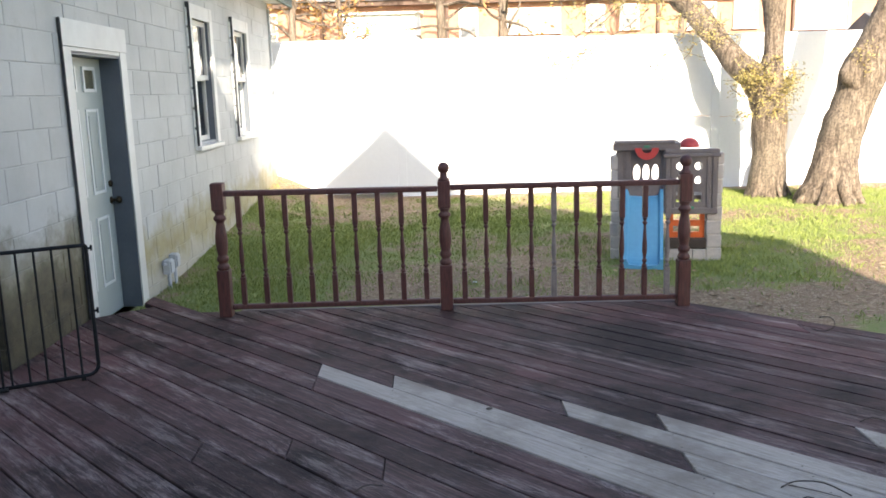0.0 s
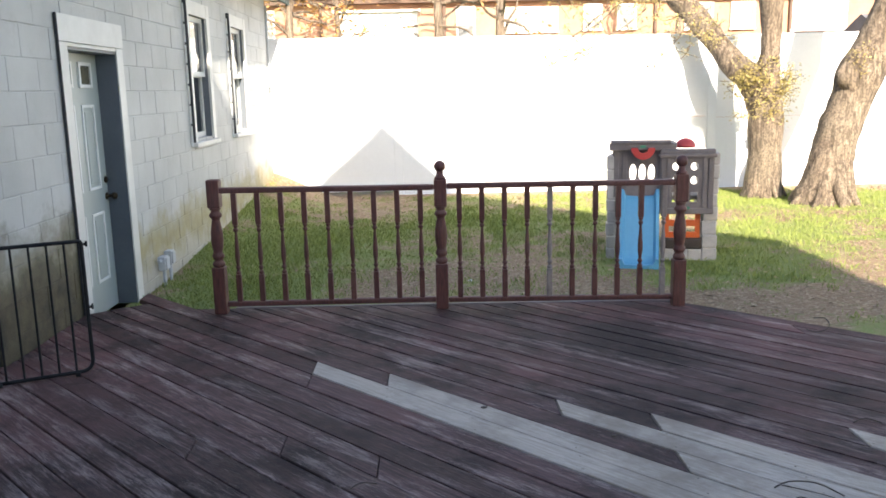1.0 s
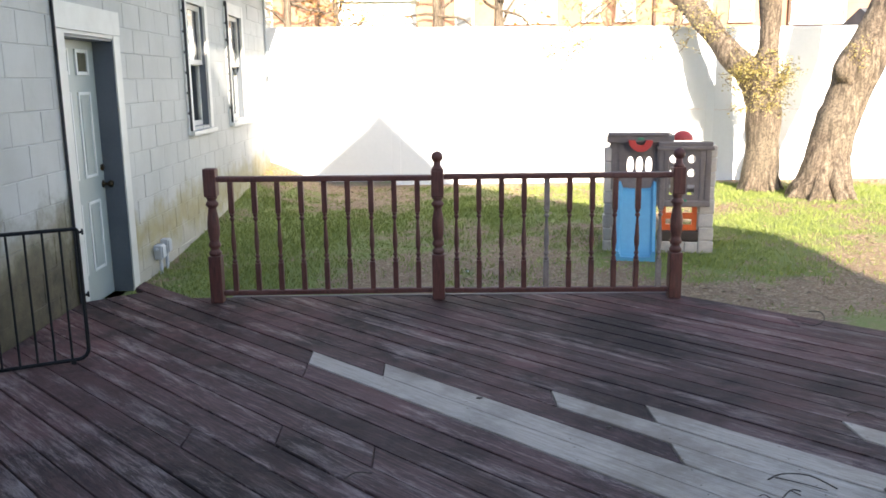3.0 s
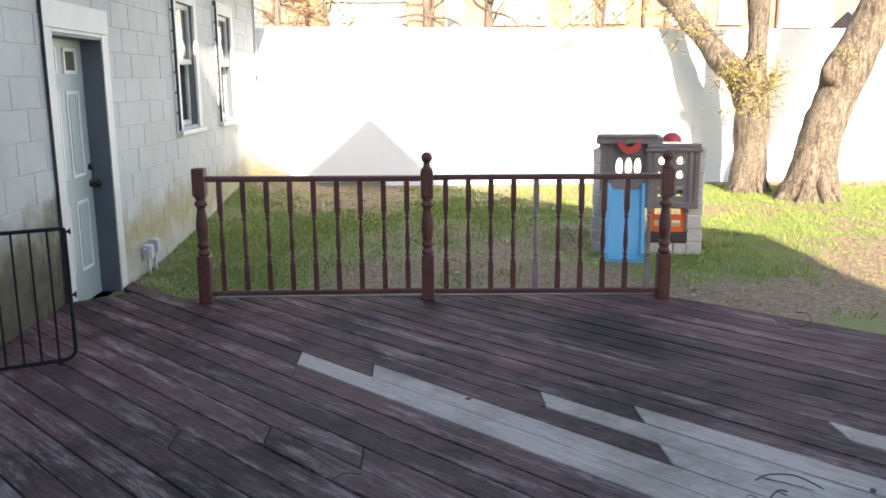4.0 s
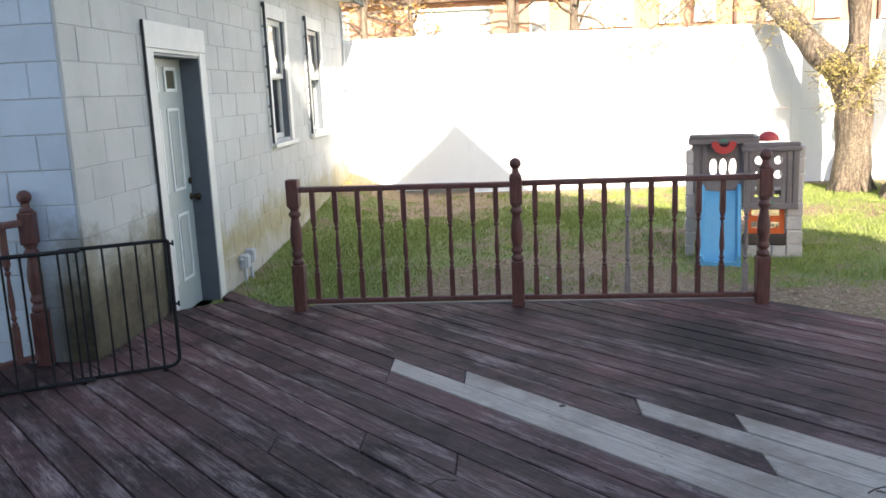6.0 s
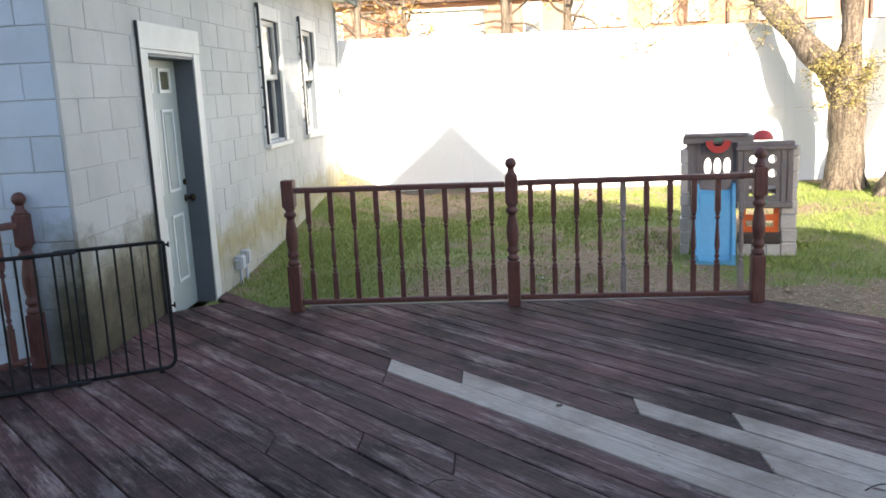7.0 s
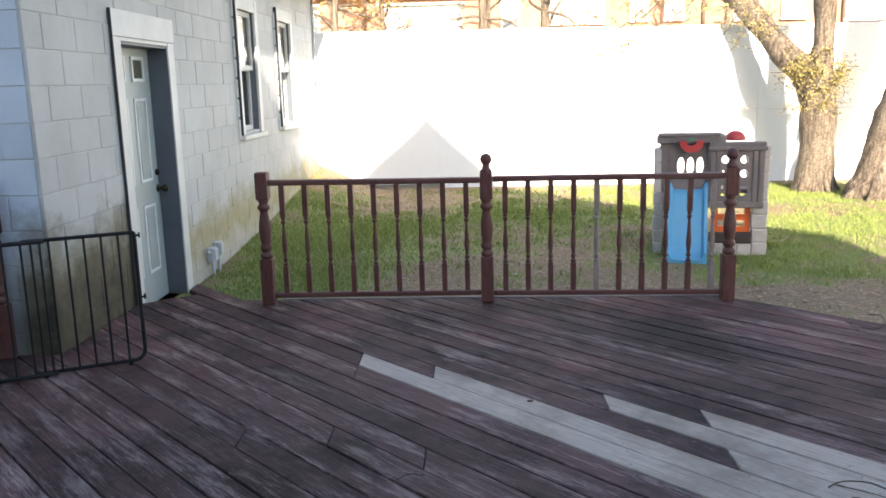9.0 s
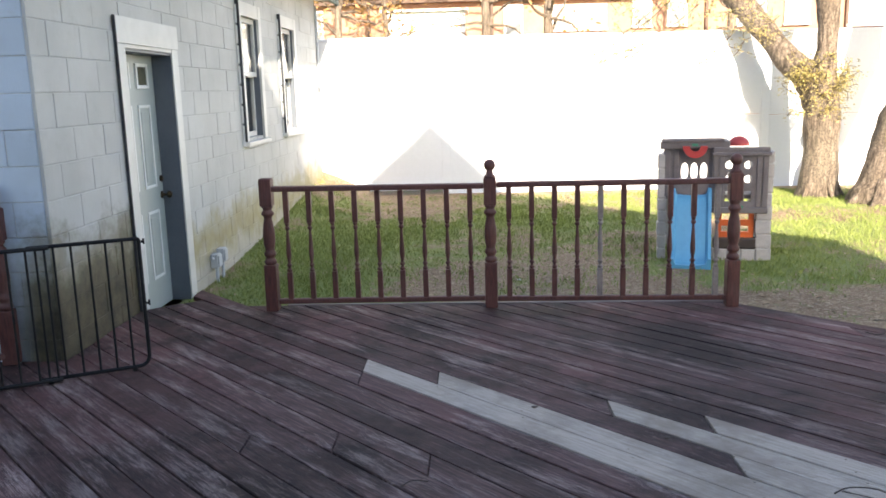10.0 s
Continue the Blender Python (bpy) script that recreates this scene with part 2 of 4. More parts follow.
def lawn():
    n = Nodes("patchy_lawn_soil")
    patch = n.noise(0.55, 5, 0.65)
    mid = n.noise(4.5, 5, 0.65)
    fine = n.noise(60, 4, 0.7)
    straw = n.noise(26, 6, 0.8, n.mapped((1, 2.2, 1)))
    soil = n.mix(fine, (0.13, 0.082, 0.05), (0.34, 0.23, 0.14))
    soil = n.mix(n.ramp(straw, (0.52, 0.0), (0.62, 0.9)), soil, (0.52, 0.42, 0.29))
    soil = n.mix(n.ramp(n.noise(9, 5, 0.7), (0.54, 0.0), (0.66, 0.7)), soil, (0.16, 0.17, 0.06))
    turf = n.mix(fine, (0.11, 0.15, 0.04), (0.27, 0.305, 0.09))
    mask = n.add("ShaderNodeAttribute")
    mask.attribute_name = "bareness"
    f = n.math("SUBTRACT", n.math("ADD", 0.62, n.math("MULTIPLY", n.math("SUBTRACT", n.math("ADD", mid, patch), 1.0), 1.4)), mask.outputs["Fac"])
    f = n.ramp(f, (0.0, 0.0), (0.45, 1.0))
    return n.done(n.mix(f, soil, turf), 0.95, fine, 0.02)


lawn_mat = lawn()
stone_plastic = worn("speckled_stone_plastic", (0.50, 0.47, 0.45), (0.34, 0.32, 0.31), 12, 0.6, 0.003, 90)
wood_plastic = worn("grey_brown_plastic", (0.19, 0.165, 0.165), (0.12, 0.105, 0.108), 6, 0.5, 0.002, 40)
blue_plastic = worn("faded_blue_plastic", (0.10, 0.35, 0.54), (0.075, 0.28, 0.46), 3, 0.4, 0.0008, 30)
red_plastic = worn("red_plastic", (0.50, 0.055, 0.05), (0.38, 0.04, 0.04), 4, 0.45, 0.0008)
orange_plastic = worn("orange_red_plastic", (0.72, 0.14, 0.03), (0.58, 0.10, 0.025), 4, 0.45, 0.0008)
dark_plastic = worn("dark_brown_plastic", (0.055, 0.038, 0.032), (0.03, 0.022, 0.02), 5, 0.55, 0.001)
green_plastic = worn("green_plastic_badge", (0.05, 0.26, 0.16), (0.04, 0.2, 0.12), 5, 0.5, 0.0005)
twig_mat = worn("dry_twig", (0.11, 0.08, 0.06), (0.045, 0.032, 0.026), 20, 0.85)
paper = worn("white_litter", (0.75, 0.75, 0.74), (0.6, 0.6, 0.6), 10, 0.7)


# ---- mesh helpers ----
def mesh_of(bm, material, smooth=False):
    bmesh.ops.recalc_face_normals(bm, faces=bm.faces)
    me = bpy.data.meshes.new("mesh")
    bm.to_mesh(me)
    bm.free()
    me.materials.append(material)
    if smooth:
        for p in me.polygons:
            p.use_smooth = True
    return me


def thing(name, label, category, group="", kind="", at=None):
    """An Empty that carries the parts of a thing."""
    ob = new(name)
    ob.empty_display_size = 0.1
    if at is not None:
        ob.matrix_basis = at
    return tagged(ob, label, category, group, kind)


def part(name, bm, material, parent, label="", smooth=False):
    ob = new(name, mesh_of(bm, material, smooth))
    ob.parent = parent
    if label:
        tagged(ob, label)
    return ob


def box(x0, y0, z0, x1, y1, z1, bevel=0.0, bm=None):
    bm = bm or bmesh.new()
    r = bmesh.ops.create_cube(bm, size=1.0)
    for v in r["verts"]:
        v.co = Vector(((x0 + x1) / 2 + v.co.x * (x1 - x0), (y0 + y1) / 2 + v.co.y * (y1 - y0), (z0 + z1) / 2 + v.co.z * (z1 - z0)))
    if bevel:
        edges = {e for v in r["verts"] for e in v.link_edges}
        bmesh.ops.bevel(bm, geom=list(edges), offset=bevel, segments=2, affect="EDGES", profile=0.5)
    return bm


def lathe(profile, segs=20, bm=None, m=None):
    """A turned body round z from (radius, height) pairs."""
    bm = bm or bmesh.new()
    m = m or Matrix.Identity(4)
    rings = []
    for r, z in profile:
        rings.append([bm.verts.new(m @ Vector((r * math.cos(2 * math.pi * k / segs), r * math.sin(2 * math.pi * k / segs), z))) for k in range(segs)])
    for a, b in zip(rings, rings[1:]):
        for k in range(segs):
            bm.faces.new((a[k], a[(k + 1) % segs], b[(k + 1) % segs], b[k]))
    bm.faces.new(rings[0][::-1])
    bm.faces.new(rings[-1])
    return bm


def tube(points, radii, segs=10, bm=None, rough=0.0, freq=2.0):
    """A tapering limb through points; rough adds an uneven surface."""
    bm = bm or bmesh.new()
    pts = [Vector(p) for p in points]
    rings = []
    side = None
    for i, p in enumerate(pts):
        d = (pts[min(i + 1, len(pts) - 1)] - pts[max(i - 1, 0)]).normalized()
        if side is None:
            side = d.orthogonal().normalized()
        side = (side - d * side.dot(d)).normalized()
        up = d.cross(side)
        ring = []
        for k in range(segs):
            a = 2 * math.pi * k / segs
            way = side * math.cos(a) + up * math.sin(a)
            r = radii[i]
            q = p + way * r
            if rough:
                r *= 1 + rough * noise.noise(q * freq) + 0.5 * rough * noise.noise(q * freq * 3.1)
            ring.append(bm.verts.new(p + way * r))
        rings.append(ring)
    for a, b in zip(rings, rings[1:]):
        for k in range(segs):
            bm.faces.new((a[k], a[(k + 1) % segs], b[(k + 1) % segs], b[k]))
    bm.faces.new(rings[0][::-1])
    bm.faces.new(rings[-1])
    return bm


def smooth_line(points, radii, steps=5):
    """More points along a smooth line through the given ones, with radii between."""
    pts = [Vector(p) for p in points]
    out, rad = [], []
    for i in range(len(pts) - 1):
        a, b, c, d = pts[max(i - 1, 0)], pts[i], pts[i + 1], pts[min(i + 2, len(pts) - 1)]
        for k in range(steps):
            t = k / steps
            out.append(0.5 * ((2 * b) + (c - a) * t + (2 * a - 5 * b + 4 * c - d) * t * t + (3 * b - a - 3 * c + d) * t ** 3))
            rad.append(radii[i] + (radii[i + 1] - radii[i]) * t)
    return out + [pts[-1]], rad + [radii[-1]]


def prism(poly, z0, z1, inset=0.0, drop=0.0):
    """A flat piece from a convex outline, its upper edge eased."""
    bm = bmesh.new()
    c = Vector((sum(p[0] for p in poly) / len(poly), sum(p[1] for p in poly) / len(poly)))
    low = [bm.verts.new((p[0], p[1], z0)) for p in poly]
    mid = [bm.verts.new((p[0], p[1], z1 - drop)) for p in poly] if drop else None
    top = []
    for i, p in enumerate(poly):
        a, b = Vector(poly[i - 1]), Vector(poly[(i + 1) % len(poly)])
        q = Vector(p)
        w = ((a - q).normalized() + (b - q).normalized())
        w = w.normalized() * inset * 1.3 if w.length > 1e-6 else (c - q).normalized() * inset
        top.append(bm.verts.new((q.x + w.x, q.y + w.y, z1)))
    layers = [low, mid, top] if drop else [low, top]
    for a, b in zip(layers, layers[1:]):
        for i in range(len(poly)):
            j = (i + 1) % len(poly)
            bm.faces.new((a[i], a[j], b[j], b[i]))
    bm.faces.new(top)
    bm.faces.new(low[::-1])
    return bm


def cut(poly, nx, ny, d):
    """Keeps the part of a convex outline where nx*x + ny*y <= d."""
    out = []
    for i, p in enumerate(poly):
        q = poly[(i + 1) % len(poly)]
        a, b = nx * p[0] + ny * p[1] - d, nx * q[0] + ny * q[1] - d
        if a <= 0:
            out.append(p)
        if a * b < 0:
            t = a / (a - b)
            out.append((p[0] + (q[0] - p[0]) * t, p[1] + (q[1] - p[1]) * t))
    return out


def leaves(spots, size, rnd, flat=0.5):
    """Many small pointed leaves at the given places, as one mesh without a thing of its own."""
    verts, faces = [], []
    for p in spots:
        s = size * rnd.uniform(0.6, 1.4)
        a = Vector((rnd.gauss(0, 1), rnd.gauss(0, 1), rnd.gauss(0, flat))).normalized()
        b = a.cross(Vector((rnd.gauss(0, 1), rnd.gauss(0, 1), rnd.gauss(0, 1)))).normalized()
        i = len(verts)
        p = Vector(p)
        verts += [p - a * s * 0.5, p + b * s * 0.28, p + a * s * 0.6, p - b * s * 0.28]
        faces.append((i, i + 1, i + 2, i + 3))
    return verts, faces


def from_lists(name, verts, faces, material, parent=None):
    me = bpy.data.meshes.new(name)
    me.from_pydata([tuple(v) for v in verts], [], faces)
    me.materials.append(material)
    ob = new(name, me)
    ob.parent = parent
    return ob


# ---- ground ----
def build_ground():
    xs = [-400, -60, -20, -8, -4] + [-2.6 + 0.2 * i for i in range(90)] + [17, 22, 40, 80, 400]
    ys = [-400, -40, -8, 0, 4] + [5.0 + 0.15 * i for i in range(60)] + [14.5, 16, 20, 26, 40, 80, 400]
    verts, faces = [], []
    for y in ys:
        for x in xs:
            z = ground_z(x, y)
            if 6 < y < 13.3 and -2.35 < x < 14:
                z += 0.02 * noise.noise(Vector((x * 0.9, y * 0.9, 0))) + 0.012 * noise.noise(Vector((x * 3, y * 3, 4)))
            verts.append((x, y, z))
    w = len(xs)
    for j in range(len(ys) - 1):
        for i in range(w - 1):
            a = j * w + i
            faces.append((a, a + 1, a + w + 1, a + w))
    ob = from_lists("ground", verts, faces, lawn_mat)
    mask = ob.data.attributes.new("bareness", "FLOAT", "POINT")
    for i, v in enumerate(verts):
        mask.data[i].value = bare(v[0], v[1])
    for p in ob.data.polygons:
        p.use_smooth = True
    tagged(ob, "patchy lawn with bare brown soil and leaf litter", "lawn", kind="structure")


def bare(x, y):
    """How bare the lawn is at a place, 0 to 1."""
    v = noise.noise(Vector((x * 0.55, y * 0.8, 2.0))) + 0.5 * noise.noise(Vector((x * 1.7, y * 1.9, 7.0)))
    b = 0.31 + 0.70 * v + 0.55 * noise.noise(Vector((x * 4.1, y * 3.6, 1.0)))
    b += 0.25 * math.exp(-((y - 6.3) / 0.8) ** 2)
    b += 0.60 * math.exp(-((x + 0.25) / 0.75) ** 2 - ((y - 7.25) / 0.6) ** 2)
    b += 0.40 * math.exp(-((x - 2.7) / 1.4) ** 2 - ((y - 6.9) / 0.9) ** 2)
    b += 0.22 * math.exp(-((x - 0.9) / 1.1) ** 2 - ((y - 7.6) / 1.3) ** 2)
    b += 0.40 * math.exp(-((x + 1.0) / 1.8) ** 2 - ((y - 12.6) / 0.8) ** 2)
    b += 0.9 * math.exp(-((y - 13.4) / 0.4) ** 2)
    b -= 0.65 * math.exp(-((x + 1.5) / 0.85) ** 2 - ((y - 8.6) / 2.0) ** 2)
    return min(max(b, 0.0), 1.0)


build_ground()


def build_grass():
    rnd = random.Random(4)
    verts, faces, dv, df = [], [], [], []
    for _ in range(190000):
        y = 5.9 + 7.35 * rnd.random() ** 0.9
        x = rnd.uniform(-2.33, 12.0)
        if x > 0.95 * y + 1.5:
            continue
        b = bare(x, y)
        z = ground_z(x, y) - 0.005
        if rnd.random() > b ** 0.7:
            tuft = 1.0 + 0.8 * max(0.0, noise.noise(Vector((x * 2.3, y * 2.3, 9.0))))
            hgt = rnd.uniform(0.018, 0.045) * tuft * (1.25 - 0.5 * b)
            a = rnd.uniform(0, 6.283)
            lean = rnd.uniform(0.1, 0.8) * hgt
            wx, wy = 0.0035 * math.cos(a + 1.57), 0.0035 * math.sin(a + 1.57)
            lx, ly = lean * math.cos(a), lean * math.sin(a)
            i = len(verts)
            verts += [(x - wx, y - wy, z), (x + wx, y + wy, z), (x + lx * 0.4 + wx * 0.7, y + ly * 0.4 + wy * 0.7, z + hgt * 0.65), (x + lx, y + ly, z + hgt), (x + lx * 0.4 - wx * 0.7, y + ly * 0.4 - wy * 0.7, z + hgt * 0.65)]
            faces.append((i, i + 1, i + 2, i + 3, i + 4))
        elif rnd.random() < 0.22 * b:
            i = len(dv)
            a, s = rnd.uniform(0, 6.283), rnd.uniform(0.008, 0.028)
            c, d = math.cos(a) * s, math.sin(a) * s
            q = z + rnd.uniform(0.008, 0.022)
            dv += [(x - c, y - d, q), (x + d * 0.6, y - c * 0.6, q + s * 0.4), (x + c, y + d, q + s * 0.2), (x - d * 0.6, y + c * 0.6, q)]
            df.append((i, i + 1, i + 2, i + 3))
    tagged(from_lists("grass", verts, faces, blade_mat), "short green spring grass growing in uneven tufts", "grass", kind="stuff")
    tagged(from_lists("leaf_litter", dv, df, straw_mat), "dry brown leaves scattered over bare soil", "leaf litter", kind="stuff")


build_grass()


# ---- garage of painted block ----
OPENINGS = [(6.16, 7.08, 0.03, 2.065), (9.10, 9.80, 1.26, 2.52), (10.91, 11.63, 1.26, 2.53)]   # y0, y1, z0, z1
WALL_END, WALL_TOP = 13.32, 3.06


def wall_core(name, label, spans):
    bm = bmesh.new()
    for s in spans:
        box(*s, bm=bm)
    ob = new(name, mesh_of(bm, mortar_white))
    return tagged(ob, label, "wall", kind="structure")


def side_wall_spans():
    x0, x1 = WALL - 0.24, WALL - 0.006
    spans, y = [], FRONT + 0.006
    for a, b, z0, z1 in OPENINGS:
        spans.append((x0, y, -0.4, x1, a, WALL_TOP))
        spans.append((x0, a, z1, x1, b, WALL_TOP))
        spans.append((x0, a, -0.4, x1, b, z0))
        y = b
    spans.append((x0, y, -0.4, x1, WALL_END, WALL_TOP))
    return spans


wall_side = wall_core("wall_east", "white painted concrete block wall with algae stains near its foot", side_wall_spans())
wall_front = wall_core("wall_south", "white painted concrete block wall of the garage front, coloured with blue skylight", [(-8.6, FRONT + 0.006, -0.4, WALL - 0.246, FRONT + 0.24, WALL_TOP)])
wall_core("wall_back", "plain block walls that close the garage", [(-8.6, WALL_END - 0.2, -0.4, WALL - 0.246, WALL_END, WALL_TOP), (-8.6, FRONT + 0.246, -0.4, -8.4, WALL_END - 0.206, WALL_TOP)])
tagged(new("floor", mesh_of(box(-8.4, FRONT + 0.25, -0.4, WALL - 0.25, WALL_END - 0.21, -0.02), interior)), "dim concrete floor inside the garage", "floor", kind="structure")
tagged(new("ceiling", mesh_of(box(-8.4, FRONT + 0.25, 2.9, WALL - 0.25, WALL_END - 0.21, 2.96), interior)), "dim ceiling inside the garage", "ceiling", kind="structure")


def build_roof():
    roof = thing("garage_roof", "shallow grey shingle roof with a dark ribbed eave", "roof", kind="structure")
    bm = bmesh.new()
    e0, e1 = FRONT - 0.25, WALL_END + 0.12
    for a, b in ((-1.99, -5.45), (-8.96, -5.45)):
        lo = [bm.verts.new(v) for v in ((a, e0, 3.14), (a, e1, 3.14), (b, e1, 4.0), (b, e0, 4.0))]
        hi = [bm.verts.new(v.co + Vector((0, 0, 0.07))) for v in lo]
        bm.faces.new(hi)
        bm.faces.new(lo[::-1])
        for i in range(4):
            bm.faces.new((lo[i], lo[(i + 1) % 4], hi[(i + 1) % 4], hi[i]))
    part("shingles", bm, roof_grey, roof)
    part("soffit", box(-2.35, e0, 3.07, -2.03, e1, 3.14), trim_white, roof)
    part("gutter", box(-2.03, e0, 3.04, -1.995, e1, 3.13, 0.006), awning_green, roof, "dark green metal gutter edge")
    y = e0
    bm = bmesh.new()
    while y < e1:
        box(-2.035, y, 2.995, -1.993, y + 0.055, 3.04, bm=bm)
        y += 0.11
    part("eave_tabs", bm, awning_green, roof, "row of short dark tabs under the eave")


build_roof()


def build_downspout():
    d = thing("corner_trim", "thin dark metal strip down the garage corner", "trim", kind="structure")
    part("strip", box(WALL + 0.002, WALL_END - 0.03, 1.80, WALL + 0.03, WALL_END + 0.01, 2.98, 0.004), grey_box, d)


build_downspout()


def frame_of(parent, name, x0, x1, y0, y1, z0, z1, w, material, sill=True):
    """Four boards round an opening, each a part."""
    part(name, box(x0, y0, z0, x1, y0 + w, z1, 0.003), material, parent)
    part(name, box(x0, y1 - w, z0, x1, y1, z1, 0.003), material, parent)
    part(name, box(x0, y0 + w + 0.001, z1 - w, x1, y1 - w - 0.001, z1, 0.003), material, parent)
    if sill:
        part(name, box(x0, y0 + w + 0.001, z0, x1, y1 - w - 0.001, z0 + w, 0.003), material, parent)


def build_window(number, a, b, z0, z1):
    win = thing("window_%d" % number, "double-hung garage window with white trim and dark side edges", "window", kind="structure")
    t = 0.10
    xo = WALL + 0.028
    part("trim", box(WALL + 0.001, a - t, z0 - 0.03, xo, a + 0.012, z1 + 0.13, 0.003), trim_white, win)
    part("trim", box(WALL + 0.001, b - 0.012, z0 - 0.03, xo, b + t, z1 + 0.13, 0.003), trim_white, win)
    part("trim", box(WALL + 0.001, a + 0.014, z1 - 0.012, xo - 0.002, b - 0.014, z1 + 0.128, 0.003), trim_white, win)
    part("window_sill", box(WALL + 0.001, a - t - 0.03, z0 - 0.075, xo + 0.035, b + t + 0.03, z0 - 0.032, 0.005), trim_white, win)
    part("edge_strip", box(WALL + 0.002, a - t - 0.012, z0 - 0.03, xo + 0.012, a - t - 0.001, z1 + 0.13), edge_dark, win, "dark strip along the trim's side")
    # short white pieces, one to each block course
    bm = bmesh.new()
    for k in range(5, 13):
        q0, q1 = max(0.022 + 0.2 * k, z0 - 0.03), min(0.198 + 0.2 * k, z1 + 0.12)
        box(WALL - 0.001, a - t - 0.034, q0, WALL + 0.016, a - t - 0.014, q1, 0.004, bm)
    part("caulk", bm, door_bead, win, "broken white line beside the window trim")
    part("jamb", box(WALL - 0.17, b - 0.012, z0, WALL, b - 0.002, z1 - 0.013), jamb_blue, win, "dark slate blue jamb")
    part("jamb", box(WALL - 0.17, a + 0.002, z0, WALL, a + 0.012, z1 - 0.013), jamb_blue, win)
    mid = (z0 + z1) / 2 + 0.03
    for name, x, s0, s1 in (("upper_sash", WALL - 0.045, mid - 0.02, z1 - 0.014), ("lower_sash", WALL - 0.083, z0 + 0.004, mid + 0.02)):
        bm = bmesh.new()
        f = 0.05
        y0, y1 = a + 0.014, b - 0.014
        box(x - 0.018, y0, s0, x + 0.018, y0 + f, s1, bm=bm)
        box(x - 0.018, y1 - f, s0, x + 0.018, y1, s1, bm=bm)
        box(x - 0.0175, y0 + f, s0, x + 0.0175, y1 - f, s0 + f, bm=bm)
        box(x - 0.0175, y0 + f, s1 - f, x + 0.0175, y1 - f, s1, bm=bm)
        sash = part(name, bm, trim_white, win)
        g = part("pane", box(x - 0.003, y0 + f, s0 + f, x + 0.003, y1 - f, s1 - f), storm_glass if name == "upper_sash" else pane_glass, sash, "clear glass pane")
        g.visible_shadow = False
    # unseen pale sheet added to lighten the upper pane
    part("blind", box(WALL - 0.20, a + 0.02, mid - 0.02, WALL - 0.19, b - 0.02, z1 - 0.02), sheet_pale, win, "pale sheet added behind the upper pane")


build_window(1, *OPENINGS[1])
build_window(2, *OPENINGS[2])


def build_door():
    a, b, z0, z1 = OPENINGS[0]
    d = thing("door_1", "pale grey-green panelled door, closed, in white trim", "door", kind="structure")
    xo = WALL + 0.014
    part("trim", box(WALL + 0.001, a - 0.115, 0.03, xo, a + 0.015, z1 + 0.005, 0.003), trim_white, d)
    part("trim", box(WALL + 0.001, b - 0.015, 0.03, xo, b + 0.115, z1 + 0.005, 0.003), trim_white, d)
    part("head_trim", box(WALL + 0.001, a - 0.12, z1 + 0.007, xo + 0.006, b + 0.12, z1 + 0.185, 0.003), trim_white, d)
    part("head_trim", box(WALL + 0.001, a + 0.016, z1 - 0.02, xo - 0.004, b - 0.016, z1 + 0.005, 0.002), trim_white, d)
    part("edge_strip", box(WALL + 0.002, a - 0.133, 0.2, xo + 0.006, a - 0.121, z1 + 0.185), edge_dark, d, "dark strip along the trim's side")
    part("jamb", box(WALL - 0.22, b - 0.02, z0, WALL, b - 0.001, z1 - 0.022), jamb_blue, d, "slate blue jamb")
    part("jamb", box(WALL - 0.22, a + 0.001, z0, WALL, a + 0.02, z1 - 0.022), jamb_blue, d, "slate blue jamb")
    part("jamb", box(WALL - 0.22, a + 0.021, z1 - 0.04, WALL, b - 0.021, z1 - 0.022), jamb_blue, d, "slate blue jamb")
    part("threshold", box(WALL - 0.22, a + 0.021, z0, WALL + 0.03, b - 0.021, z0 + 0.03, 0.004), rail_grey, d)
    x = WALL - 0.15
    leafd = part("door_leaf", box(x - 0.045, a + 0.023, z0 + 0.034, x, b - 0.023, z1 - 0.042, 0.003), door_paint, d)
    y0 = a + 0.023
    w = b - a - 0.046
    for k in (0, 1):
        p0 = y0 + w * (0.185 if k == 0 else 0.585)
        p1 = p0 + w * 0.262
        for q0, q1 in ((0.305, 0.838), (1.015, 1.652)):
            bm = bmesh.new()
            f = 0.022
            box(x - 0.002, p0, q0, x + 0.010, p0 + f, q1, 0.003, bm)
            box(x - 0.002, p1 - f, q0, x + 0.010, p1, q1, 0.003, bm)
            box(x - 0.002, p0 + f, q0, x + 0.009, p1 - f, q0 + f, 0.003, bm)
            box(x - 0.002, p0 + f, q1 - f, x + 0.009, p1 - f, q1, 0.003, bm)
            part("panel_moulding", bm, door_bead, leafd, "white panel moulding")
            part("panel", box(x - 0.002, p0 + 0.05, q0 + 0.05, x + 0.006, p1 - 0.05, q1 - 0.05, 0.004), door_paint, leafd)
        bm = bmesh.new()
        q0, q1, f = 1.775, 1.962, 0.026
        r0, r1 = p0, p1
        box(x - 0.002, r0, q0, x + 0.014, r0 + f, q1, 0.003, bm)
        box(x - 0.002, r1 - f, q0, x + 0.014, r1, q1, 0.003, bm)
        box(x - 0.002, r0 + f, q0, x + 0.013, r1 - f, q0 + f, 0.003, bm)
        box(x - 0.002, r0 + f, q1 - f, x + 0.013, r1 - f, q1, 0.003, bm)
        lite = part("lite_frame", bm, door_bead, leafd, "small white window frame")
        part("pane", box(x - 0.001, r0 + f, q0 + f, x + 0.004, r1 - f, q1 - f), lite_glass, lite, "small dark pane")
